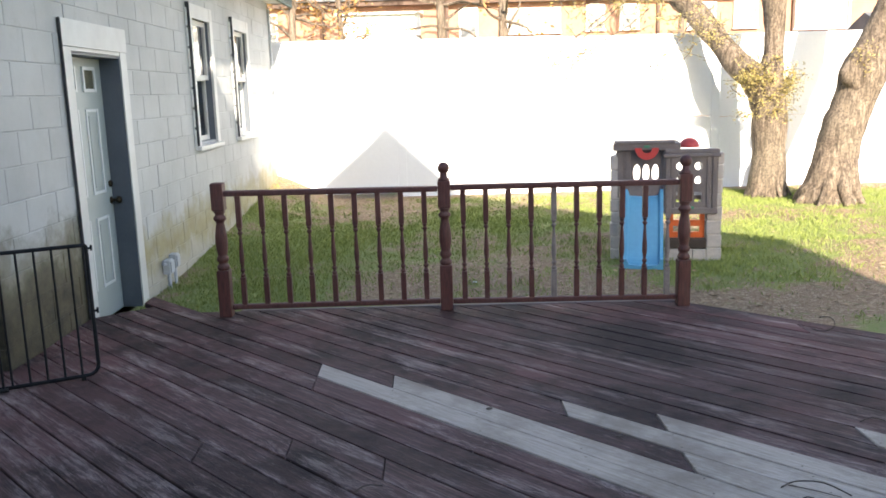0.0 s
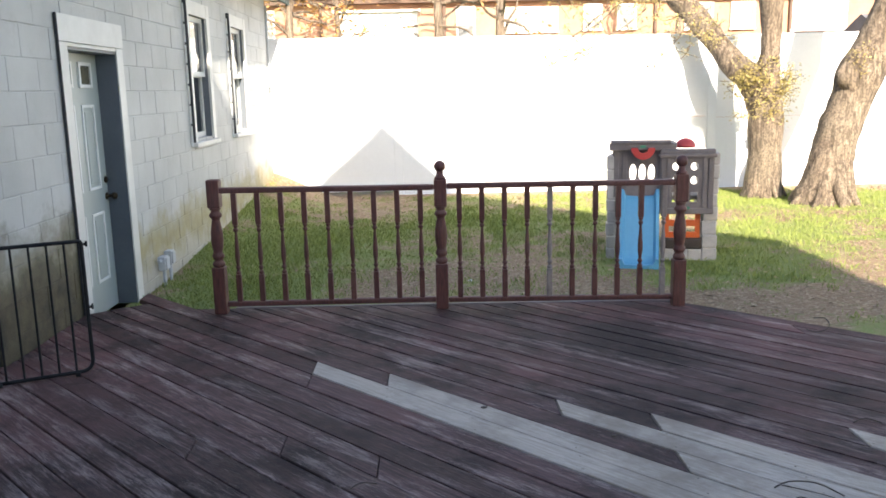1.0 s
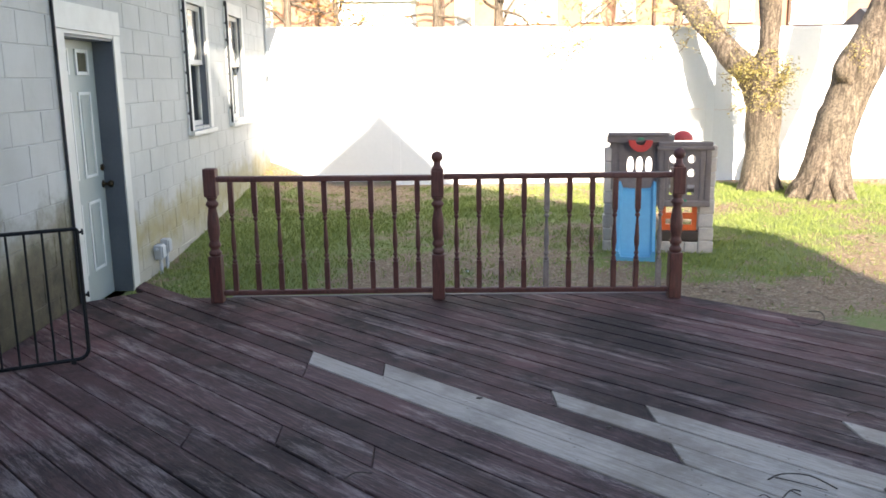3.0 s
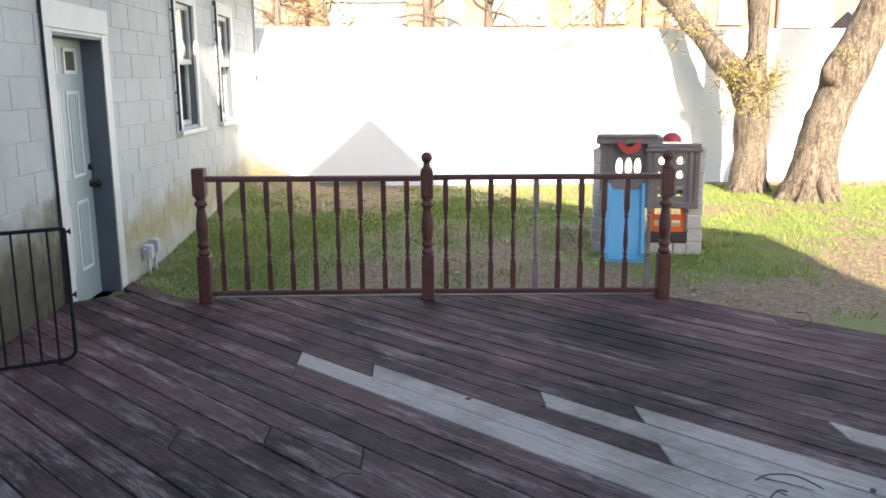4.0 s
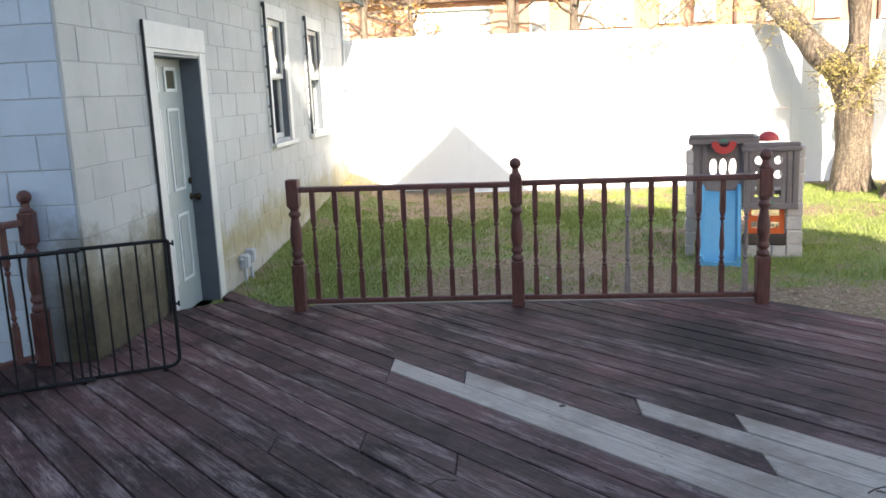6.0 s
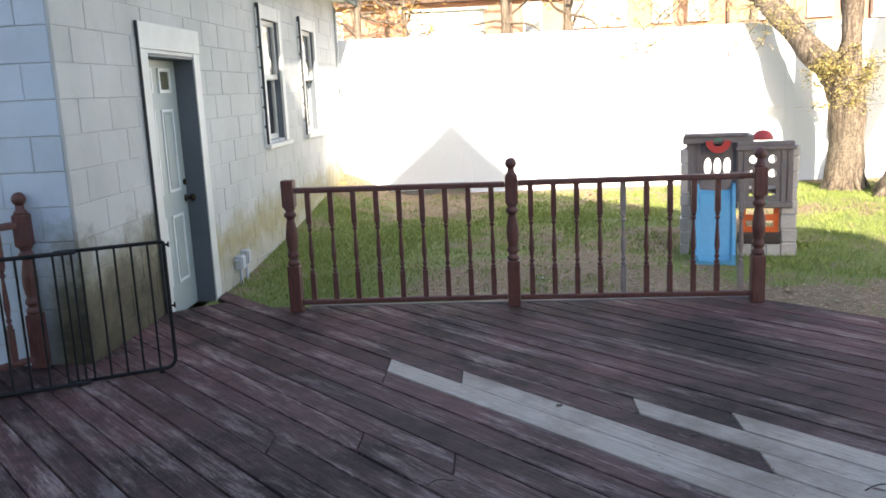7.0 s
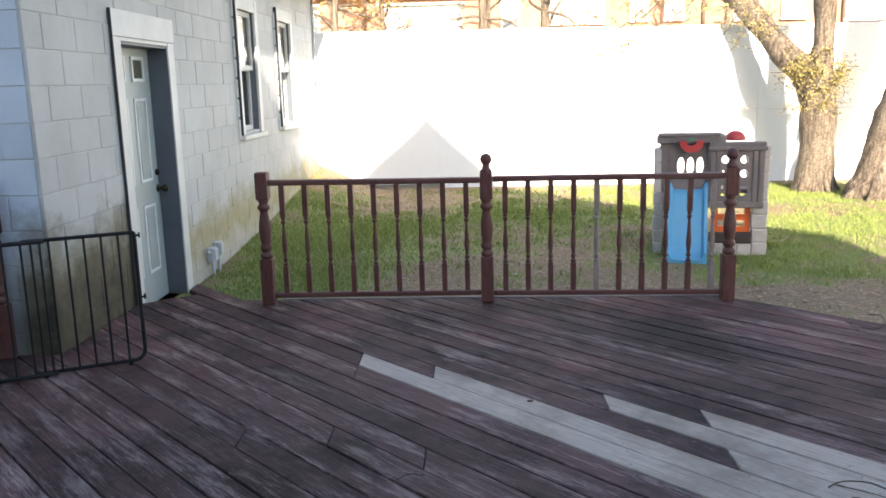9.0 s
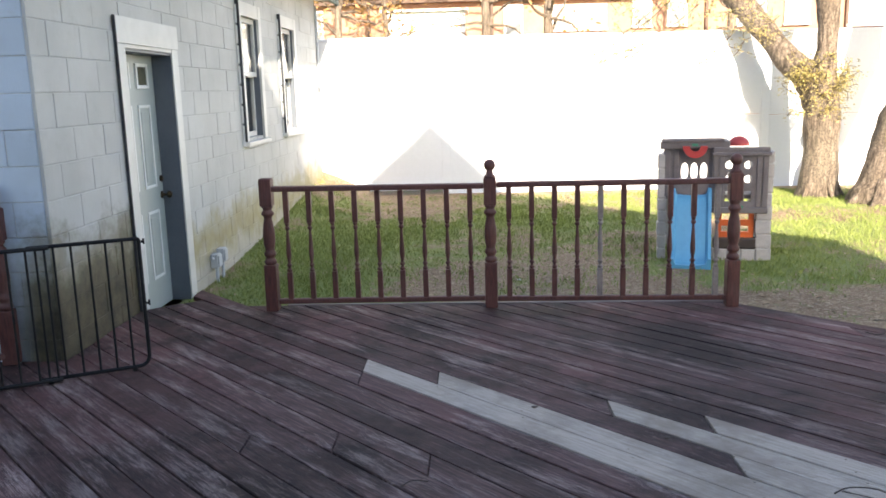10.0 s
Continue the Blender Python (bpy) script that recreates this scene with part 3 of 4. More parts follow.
    bm = lathe([(0.03, 0), (0.03, 0.006), (0.012, 0.012), (0.012, 0.04), (0.026, 0.05), (0.030, 0.062), (0.022, 0.078), (0.006, 0.082)], 16, m=pose(x, b - 0.06, 0.94, 0, 90, 0))
    part("door_knob", bm, brass, leafd, "dull brass knob", True)
    part("deadbolt", lathe([(0.026, 0), (0.026, 0.012), (0.02, 0.018)], 14, m=pose(x, b - 0.06, 1.07, 0, 90, 0)), brass, leafd, "dull brass lock", True)


build_door()


def build_meter():
    b = thing("outlet_box", "grey electrical outlet boxes on conduits beside the garage wall", "electrical box")
    for y, x, z, s in ((7.68, WALL + 0.001, 0.205, 0.055), (7.86, WALL + 0.001, 0.225, 0.05)):
        h = part("box", box(x, y - s, z - 0.01, x + 0.065, y + s, z + 0.115, 0.006), grey_box, b)
        part("cover", box(x + 0.064, y - s * 0.85, z, x + 0.078, y + s * 0.85, z + 0.105, 0.005), grey_box, h)
        part("conduit", tube([(x + 0.035, y, z), (x + 0.035, y, z - 0.2), (x + 0.036, y + 0.01, -0.2)], [0.015, 0.015, 0.015], 10), grey_box, b, smooth=True)
    part("conduit", tube([(WALL + 0.03, 7.56, 0.30), (WALL + 0.03, 7.63, 0.285)], [0.013, 0.013], 8), grey_box, b)


build_meter()

# ---- white fence ----
def fence_top(x):
    return 2.52 - 0.009 * (x + 2.3)


def build_fence():
    f = thing("fence", "tall white vinyl panel fence in bright sun", "fence", kind="structure")
    w, x = 2.44, -7.748
    while x < 24:
        z0, z1 = ground_z(x + 1, FENCE) - 0.06, fence_top(x + w / 2)
        zm = 1.235 - 0.008 * x
        part("post", box(x - 0.065, FENCE + 0.006, z0 - 0.3, x + 0.065, FENCE + 0.11, z1 + 0.015, 0.006), fence_white, f)
        part("panel", box(x + 0.066, FENCE + 0.012, z0 + 0.03, x + w - 0.066, FENCE + 0.06, zm - 0.006, 0.004), fence_white, f)
        part("panel", box(x + 0.066, FENCE + 0.010, zm, x + w - 0.066, FENCE + 0.058, z1 - 0.06, 0.004), fence_white, f)
        part("top_rail", box(x + 0.066, FENCE, z1 - 0.062, x + w - 0.066, FENCE + 0.09, z1, 0.008), fence_white, f)
        part("bottom_rail", box(x + 0.066, FENCE + 0.002, z0 - 0.05, x + w - 0.066, FENCE + 0.088, z0 + 0.07, 0.006), fence_white, f)
        x += w


build_fence()


# ---- the house behind, whose shade lies over the deck ----
def build_house():
    h = thing("house", "unseen gabled house behind the deck, shaped to cast its shade and bounce blue light", "house", kind="structure")
    # outline fitted to the shadow it casts; left end limits skylight on the garage
    line = [(-6.00, -0.30), (-6.00, 7.13), (-0.30, 7.03), (-0.09, 6.88), (0.04, 6.71), (0.16, 6.60), (0.44, 6.60), (0.89, 7.02), (1.72, 7.73), (1.97, 7.99), (2.08, 7.87), (2.71, 7.26), (2.97, 7.03), (3.78, 6.14), (4.47, 5.67), (5.16, 4.94), (5.54, 4.70), (5.34, 4.34), (5.08, 3.83), (4.83, 3.48), (4.78, -0.30)]
    bm = bmesh.new()
    a = [bm.verts.new((x, -0.75, z)) for x, z in line]
    b = [bm.verts.new((x, -7.0, z)) for x, z in line]
    bm.faces.new(a)
    bm.faces.new(b[::-1])
    for i in range(len(line)):
        j = (i + 1) % len(line)
        bm.faces.new((a[i], a[j], b[j], b[i]))
    part("wall", bm, siding, h)


build_house()


# ---- deck ----
U = Vector((math.cos(BOARD_TURN), math.sin(BOARD_TURN)))
N = Vector((-U.y, U.x))
PITCH, FIRST = 0.1405, 2.973
RAIL_L, RAIL_M, RAIL_R, RAIL_E = Vector((-1.392, 5.995)), Vector((0.116, 5.992)), Vector((1.712, 5.915)), Vector((2.935, 4.745))
RAIL_W, RAIL_S = Vector((-2.64, 4.905)), Vector((-3.15, 4.20))


def build_deck():
    rnd = random.Random(11)
    deck = thing("deck", "weathered dark brown deck of diagonal boards, worn and patchy", "deck", kind="structure")
    edge_n = Vector((-(RAIL_E - RAIL_R).y, (RAIL_E - RAIL_R).x)).normalized()
    rail_n = Vector((-(RAIL_R - RAIL_L).y, (RAIL_R - RAIL_L).x)).normalized()
    joists = [-2.236 + 0.4085 * i for i in range(15)]
    pale = {0: (-0.602, 9), 1: (-0.192, 9), 2: (1.025, 9), 3: (0.627, 9), 4: (1.027, 9), 5: (1.85, 9), 7: (1.825, 9)}
    fixed = {-1: [-0.602], -3: [1.03], -4: [-0.185], -5: [-0.60], -7: [-0.99, 1.44], -9: [-0.19]}
    corner = N.dot(Vector((WALL, FRONT)))
    for k in range(-45, 20):
        top = FIRST + PITCH * k
        lo, hi = top - PITCH + 0.007, top
        row = [tuple(U * -12 + N * lo), tuple(U * 12 + N * lo), tuple(U * 12 + N * hi), tuple(U * -12 + N * hi)]
        row = cut(row, 0, -1, 0.72)
        row = cut(row, 1, 0, 3.65)
        row = cut(row, edge_n.x, edge_n.y, edge_n.dot(RAIL_R) + 0.09)
        if k >= 2:
            row = cut(row, rail_n.x, rail_n.y, rail_n.dot(RAIL_L) + 0.125)
        elif k == 1:
            row = cut(row, -1, 0, 2.11)
        elif top - PITCH > corner:
            row = cut(cut(row, -1, 0, -WALL - 0.003), -0.614, 0.789, 6.224)
        else:
            row = cut(row, -1, 0, 3.2)
        runs = [row]
        if k < 1 and top <= corner:
            runs = [cut(row, 0, 1, FRONT - 0.005)]
        elif k < 1 and top - PITCH <= corner:
            # the board that meets the garage corner is notched round it
            runs = [cut(row, -1, 0, -WALL - 0.003), cut(cut(row, 1, 0, WALL + 0.003), 0, 1, FRONT - 0.005)]
        row = runs[0]
        if len(row) < 3:
            continue
        x0, x1 = min(p[0] for p in row), max(p[0] for p in row)
        cuts = []
        if k in pale:
            cuts = [pale[k][0]]
        elif k in fixed:
            cuts = fixed[k]
        elif not -12 <= k <= 12:
            c = rnd.choice(joists[:7])
            while c < x1 - 0.5:
                if c > x0 + 0.5:
                    cuts.append(c)
                c += 0.4085 * rnd.choice((5, 6, 7))
        marks = [x0 - 1] + sorted(cuts) + [x1 + 1]
        pieces = [(cut(cut(row, -1, 0, -(s0 + 0.002)), 1, 0, s1 - 0.002), s0) for s0, s1 in zip(marks, marks[1:])]
        pieces += [(run, -9) for run in runs[1:]]
        for piece, s0 in pieces:
            if len(piece) < 3:
                continue
            is_new = k in pale and s0 >= pale[k][0] - 1e-6
            z = DECK + rnd.uniform(-0.003, 0.0025) + (0.004 if is_new else 0)
            part("board", prism(piece, z - 0.034, z, 0.003, 0.004), new_wood if is_new else deck_wood, deck, "pale unstained replacement board" if is_new else "")
    for x in joists:
        if x < -2.0:
            continue
        y1 = 5.9 if x < 1.6 else 5.85 - 0.95 * (x - 1.6)
        part("joist", box(x - 0.02, -0.7, DECK - 0.19, x + 0.02, y1, DECK - 0.039), joist_wood, deck)

    nails, nf = [], []
    for k in range(-30, 19):
        mid = FIRST + PITCH * (k - 0.5)
        for x in joists:
            for off in (-0.045, 0.045):
                n0 = mid + off + rnd.uniform(-0.006, 0.006)
                px = x + rnd.uniform(-0.008, 0.008)
                py = (n0 - N.x * px) / N.y
                if py < 2.0 or px < -2.2 or rail_n.dot(Vector((px, py))) > rail_n.dot(RAIL_L) or edge_n.dot(Vector((px, py))) > edge_n.dot(RAIL_R):
                    continue
                i = len(nails)
                nails += [(px + 0.0042 * math.cos(1.0472 * q), py + 0.0042 * math.sin(1.0472 * q), DECK + 0.0075) for q in range(6)]
                nf.append(tuple(range(i, i + 6)))
    nail = from_lists("nail_heads", nails, nf, twig_mat, deck)
    tagged(nail, "small rusted nail heads", kind="stuff")

    def fascia(a, b, out=0.0):
        d = b - a
        m = Matrix.Translation((a.x, a.y, 0)) @ Matrix.Rotation(math.atan2(d.y, d.x), 4, "Z")
        bm = box(0, 0.055 + out, DECK - 0.20, d.length, 0.085 + out, DECK - 0.04, 0.003)
        bm.transform(m)
        part("fascia_board", bm, rail_wood, deck)

    # narrow pale strip just outside the railing line
    d = RAIL_R - RAIL_L
    bm = box(0.06, 0.128, DECK - 0.03, d.length + 0.02, 0.160, DECK + 0.004, 0.004)
    bm.transform(Matrix.Translation((RAIL_L.x, RAIL_L.y, 0)) @ Matrix.Rotation(math.atan2(d.y, d.x), 4, "Z"))
    part("edge_board", bm, rail_grey, deck, "pale grey edge board")
    fascia(RAIL_L, RAIL_R, 0.07)
    fascia(RAIL_R, RAIL_E)
    for p in (RAIL_L, RAIL_M, RAIL_R, RAIL_E, Vector((-1.75, 6.0)), Vector((-2.15, 5.7))):
        part("pier", box(p.x - 0.06, p.y - 0.06, -0.3, p.x + 0.06, p.y + 0.06, DECK - 0.041), joist_wood, deck)


build_deck()


# ---- railing ----
def post_meshes(parent, p, height, ball=True, turn=0.0, material=None):
    """A turned newel: square foot, turned shaft, square head and ball."""
    material = material or rail_wood
    m = Matrix.Translation((p.x, p.y, DECK + 0.001)) @ Matrix.Rotation(turn, 4, "Z")
    k = height / 1.08
    w = 0.042
    bm = box(-w, -w, 0, w, w, 0.335 * k, 0.006)
    prof = [(0.036, 0.332), (0.045, 0.345), (0.047, 0.36), (0.037, 0.375), (0.030, 0.385), (0.043, 0.40), (0.046, 0.415), (0.036, 0.435), (0.034, 0.445),
            (0.042, 0.48), (0.046, 0.53), (0.044, 0.58), (0.036, 0.63), (0.029, 0.665), (0.032, 0.675), (0.046, 0.69), (0.047, 0.705), (0.034, 0.72), (0.032, 0.73), (0.044, 0.745), (0.036, 0.757)]
    lathe([(r * 0.9, z * k) for r, z in prof], 24, bm)
    box(-w, -w, 0.752 * k, w, w, 0.945 * k, 0.008, bm)
    if ball:
        lathe([(0.040, 0.944 * k), (0.034, 0.962 * k), (0.024, 0.972 * k), (0.022, 1.01 * k)], 20, bm)
        c, r = 1.035 * k, 0.039
        lathe([(max(r * math.sin(math.pi * i / 12), 0.002), c - r * math.cos(math.pi * i / 12)) for i in range(13)], 20, bm)
    bm.transform(m)
    me = mesh_of(bm, material)
    for f in me.polygons:
        f.use_smooth = f.area < 0.0009
    ob = new("post", me)
    ob.parent = parent
    return ob


def baluster(height, material):
    w = 0.0175
    k = height / 0.8
    bm = box(-w, -w, 0, w, w, 0.205 * k, 0.003)
    prof = [(0.010, 0.203), (0.017, 0.213), (0.018, 0.221), (0.010, 0.233), (0.010, 0.241), (0.017, 0.251), (0.017, 0.259), (0.010, 0.271), (0.012, 0.29), (0.017, 0.33), (0.0165, 0.37), (0.012, 0.45), (0.0085, 0.505), (0.0085, 0.515),
            (0.017, 0.528), (0.017, 0.536), (0.009, 0.548), (0.016, 0.558), (0.016, 0.566), (0.010, 0.576)]
    lathe([(r, z * k) for r, z in prof], 12, bm)
    box(-w, -w, 0.573 * k, w, w, height, 0.003, bm)
    return mesh_of(bm, material)


def rail_run(parent, a, b, n, z0, z1, grey=(), spare=0.043, first=0.043, start=0.0, step=0.0):
    """Rails and balusters between two posts."""
    d = b - a
    turn = Matrix.Rotation(math.atan2(d.y, d.x), 4, "Z")
    at = Matrix.Translation((a.x, a.y, 0)) @ turn
    ln = d.length
    drop = (z1 - z0) / ln
    for name, low, high, w in (("top_rail", -0.036, 0.0, 0.032), ("bottom_rail", -0.815, -0.78, 0.02)):
        bm = box(first if name == "top_rail" else spare, -w, low, ln - spare, w, high, 0.008)
        for v in bm.verts:
            v.co.z += z0 + (drop * v.co.x if name == "top_rail" else 0)
        bm.transform(at)
        part(name, bm, rail_wood, parent)
    meshes = {}
    for i in range(n):
        x = start + step * i if step else ln * (i + 1) / (n + 1)
        hgt = 0.745 + drop * x
        key = (round(hgt, 3), i in grey)
        if key not in meshes:
            meshes[key] = baluster(hgt, rail_grey if i in grey else rail_wood)
        ob = new("baluster", meshes[key])
        ob.parent = parent
        ob.matrix_basis = at @ pose(x, 0, z0 - 0.782)
        if i in grey:
            tagged(ob, "faded grey wooden baluster")


ang = math.atan2((RAIL_R - RAIL_L).y, (RAIL_R - RAIL_L).x)
railing = thing("railing", "red-brown stained wooden railing with turned posts and balusters on the deck", "railing")
post_meshes(railing, RAIL_L, 1.046, False, ang)
post_meshes(railing, RAIL_M, 1.012, True, ang)
post_meshes(railing, RAIL_R, 1.018, True, ang)
rail_run(railing, RAIL_L, RAIL_M, 9, 1.097, 1.087, first=0.02, start=0.128, step=0.1555)
rail_run(railing, RAIL_M, RAIL_R, 10, 1.093, 1.093, grey=(4, 9), start=0.125, step=0.1515)

rail_east = thing("railing", "red-brown turned wooden railing at the deck's open end", "railing")
RAIL_F = Vector((3.46, 3.53))
post_meshes(rail_east, RAIL_E, 1.02, True, 0.3)
post_meshes(rail_east, RAIL_F, 1.02, True, 0.3)
rail_run(rail_east, RAIL_E, RAIL_F, 8, 1.09, 1.09)

rail_west = thing("railing", "red-brown turned wooden railing beside the garage front", "railing")
post_meshes(rail_west, RAIL_W, 1.02, True, 0.2)
post_meshes(rail_west, RAIL_S, 1.02, True, 0.2)
rail_run(rail_west, RAIL_S, RAIL_W, 5, 1.09, 1.09)


def build_gate():
    """A black pet gate of two sliding frames."""
    g = thing("pet_gate", "black metal expanding pet gate of upright bars on the deck", "gate")
    a, b = Vector((-1.795, 4.79)), Vector((-2.65, 4.366))
    d = b - a
    m = Matrix.Translation((a.x, a.y, DECK)) @ Matrix.Rotation(math.atan2(d.y, d.x), 4, "Z")
    ln = d.length
    z0, z1 = 0.022, 0.73

    def arc(cx, cz, r, s):
        return [(cx + r * math.cos(radians(s + 22.5 * i)), 0.0, cz + r * math.sin(radians(s + 22.5 * i))) for i in range(5)]

    def upright(parent, x, off):
        bar = tube([(x, off, z0), (x, off, z1)], [0.0062, 0.0062], 8)
        bar.transform(m)
        part("bar", bar, black_metal, parent)

    path = [(0.545, 0, z1)] + arc(0.014, z1 - 0.014, 0.014, 90) + arc(0.055, z0 + 0.055, 0.055, 180) + [(0.545, 0, z0)]
    bm = tube(path, [0.0105] * len(path), 8)
    bm.transform(m)
    first = part("frame", bm, black_metal, g, smooth=True)
    for i in range(6):
        upright(first, 0.084 * (i + 1), 0.0)
    for z in (z0, z1):
        bm = tube([(0.44, 0.02, z - 0.003), (ln, 0.02, z - 0.003)], [0.0115, 0.0115], 8)
        bm.transform(m)
        second = part("sliding_rail", bm, black_metal, g, smooth=True)
    for i in range(7):
        if 0.462 + 0.088 * i < ln:
            upright(second, 0.462 + 0.088 * i, 0.02)
    for z in (0.37, 0.71):
        bm = tube([(0.0, 0, z), (-0.022, 0, z + 0.002)], [0.006, 0.007], 8)
        box(-0.03, -0.010, z - 0.012, -0.020, 0.010, z + 0.018, 0.003, bm)
        bm.transform(m)
        part("catch", bm, black_metal, g)
    for x in (0.08, 0.5, ln - 0.06):
        bm = box(x - 0.012, -0.012, -0.001, x + 0.012, 0.012, z0 + 0.002, 0.003)
        bm.transform(m)
        part("foot", bm, black_metal, g)


build_gate()


# ---- playhouse ----
def plate(outline, holes, y0, y1):
    """An upright plate in x and z with holes cut through, from y0 to y1."""
    bm = bmesh.new()
    loops = []
    for ring in [outline] + holes:
        vs = [bm.verts.new((x, y0, z)) for x, z in ring]
        loops += [bm.edges.new((vs[i], vs[(i + 1) % len(vs)])) for i in range(len(vs))]
    bmesh.ops.triangle_fill(bm, use_beauty=True, edges=loops)
    r = bmesh.ops.extrude_face_region(bm, geom=list(bm.faces))
    for v in r["geom"]:
        if isinstance(v, bmesh.types.BMVert):
            v.co.y = y1
    return bm


def oval(cx, cz, rx, rz, n=16):
    return [(cx + rx * math.cos(2 * math.pi * i / n), cz + rz * math.sin(2 * math.pi * i / n)) for i in range(n)]


def rect(x0, z0, x1, z1):
    return [(x0, z0), (x1, z0), (x1, z1), (x0, z1)]


def build_playhouse():
    rnd = random.Random(3)
    base = pose(1.733, 8.319, ground_z(2.2, 8.3) - 0.01, 0, 0, -11.0)
    p = thing("playhouse", "faded plastic climbing playhouse with stone-look pillars on the lawn", "playhouse", at=base)
    for x0, x1, zt, y0 in ((0.0, 0.10, 1.25, 0.02), (1.09, 1.26, 1.27, 0.0), (0.06, 0.18, 1.2, 0.85), (1.12, 1.25, 1.2, 0.85)):
        col = part("pillar", box(x0 + 0.012, y0 + 0.012, 0, x1 - 0.012, y0 + 0.17, zt - 0.01), stone_plastic, p, "grey stone-look plastic pillar")
        z = 0.0
        while z < zt - 0.05:
            hgt = min(rnd.uniform(0.13, 0.18), zt - z)
            j = rnd.uniform(-0.008, 0.008)
            part("moulded_stone", box(x0 + j, y0, z + 0.004, x1 + j, y0 + 0.18, z + hgt - 0.004, 0.014), stone_plastic, col)
            z += hgt
    ovals = [oval(x, 1.04, 0.041, 0.100) for x in (0.295, 0.40, 0.505)]
    left = part("slide_panel", plate(rect(0.06, 0.74, 0.62, 1.32), ovals, 0.03, 0.08), wood_plastic, p, "grey-brown plank panel with three oval holes")
    for x in (0.075, 0.17, 0.57):
        part("plank", box(x, 0.018, 0.75, x + 0.055, 0.031, 1.30, 0.005), wood_plastic, left)
    part("roof_beam", box(0.02, -0.02, 1.30, 0.78, 0.14, 1.385, 0.012), wood_plastic, p)
    part("roof_beam", box(0.035, -0.035, 1.375, 0.72, 0.155, 1.415, 0.012), wood_plastic, p)
    holes = [oval(x, z, 0.045, 0.047, 12) for x in (0.78, 0.985) for z in (1.115, 0.955)] + [rect(x - 0.04, 0.70, x + 0.04, 0.82) for x in (0.78, 0.985)]
    right = part("climbing_panel", plate(rect(0.60, 0.60, 1.20, 1.24), holes, -0.02, 0.03), wood_plastic, p, "grey-brown plank panel with round holes")
    for x in (0.615, 0.675, 1.075, 1.14):
        part("plank", box(x, -0.034, 0.63, x + 0.05, -0.019, 1.22, 0.005), wood_plastic, right)
    part("roof_beam", box(0.585, -0.06, 1.22, 1.225, 0.06, 1.265, 0.01), wood_plastic, p)
    part("roof_beam", box(0.60, -0.045, 1.262, 1.21, 0.05, 1.315, 0.012), wood_plastic, p)
    part("sill_beam", box(0.60, -0.045, 0.565, 1.205, 0.02, 0.635, 0.012), wood_plastic, p)
    part("badge", box(0.86, -0.052, 0.625, 0.94, -0.046, 0.655, 0.002), green_plastic, p, "small green badge")
    ring = [(0.40 + 0.135 * math.cos(math.pi + math.pi * i / 14), 1.335 + 0.135 * math.sin(math.pi + math.pi * i / 14)) for i in range(15)]
    ring += [(0.40 + 0.06 * math.cos(2 * math.pi - math.pi * i / 10), 1.335 + 0.06 * math.sin(2 * math.pi - math.pi * i / 10)) for i in range(11)]
    wheel = part("steering_wheel", plate(ring, [], -0.075, -0.03), red_plastic, p, "red half-round wheel")
    part("badge", box(0.365, -0.083, 1.335, 0.43, -0.076, 1.365, 0.002), green_plastic, wheel)
    part("dome", lathe([(max(0.12 * math.cos(math.pi / 2 * i / 8), 0.003), 0.11 * math.sin(math.pi / 2 * i / 8)) for i in range(9)], 20, m=Matrix.Translation((0.91, 0.35, 1.31))), red_plastic, p, "red domed top", True)
    part("platform", box(0.08, 0.06, 0.72, 1.14, 0.95, 0.77, 0.01), wood_plastic, p)
    part("roof_cap", box(0.55, 0.3, 1.30, 0.82, 0.8, 1.37, 0.02), wood_plastic, p)
    ladder = [rect(x, z, x + 0.13, z + 0.07) for x in (0.72, 0.89) for z in (0.34, 0.48)]
    part("climbing_grid", plate(rect(0.655, 0.27, 1.075, 0.60), ladder, 0.05, 0.11), orange_plastic, p, "orange climbing panel with square openings")
    part("cross_bar", box(0.63, 0.0, 0.145, 1.10, 0.12, 0.275, 0.02), dark_plastic, p, "dark brown plastic bar")
    x = 0.63
    foot = part("plinth", box(0.64, 0.02, 0, 1.10, 0.15, 0.13), stone_plastic, p)
    while x < 1.05:
        part("moulded_stone", box(x, 0.0, 0.0, min(x + 0.15, 1.09), 0.16, 0.143, 0.014), stone_plastic, foot)
        x += 0.155
    # slide: a trough from the panel down to the grass
    bm = bmesh.new()
    rows = []
    for i in range(15):
        t = i / 14
        y = 0.04 - 0.60 * t
        z = 0.76 - 0.72 * (t * t * (3 - 2 * t)) ** 0.92 if t < 0.94 else 0.045
        x0, x1 = 0.16 - 0.03 * t, 0.60 - 0.03 * t
        e = 0.085 if t > 0.06 else 0.11
        prof = [(x0, -0.03), (x0, e), (x0 + 0.035, e), (x0 + 0.06, 0.02), ((x0 + x1) / 2, 0.008), (x1 - 0.06, 0.02), (x1 - 0.035, e), (x1, e), (x1, -0.03)]
        rows.append([bm.verts.new((px, y, z + pz)) for px, pz in prof])
    for a, b in zip(rows, rows[1:]):
        for i in range(9):
            j = (i + 1) % 9
            bm.faces.new((a[i], a[j], b[j], b[i]))
    bm.faces.new(rows[0])
    bm.faces.new(rows[-1][::-1])
    part("slide", bm, blue_plastic, p, "faded blue plastic slide")
    p.scale = (0.81, 0.81, 0.81)


build_playhouse()


# ---- trees ----
def limb_points(rnd, start, way, length, bend=0.25, n=6):
    pts, p, d = [Vector(start)], Vector(start), Vector(way).normalized()
    for _ in range(n):
        d = (d + Vector((rnd.gauss(0, bend), rnd.gauss(0, bend), rnd.gauss(0, bend)))).normalized()
        p = p + d * (length / n)
        pts.append(p.copy())
    return pts


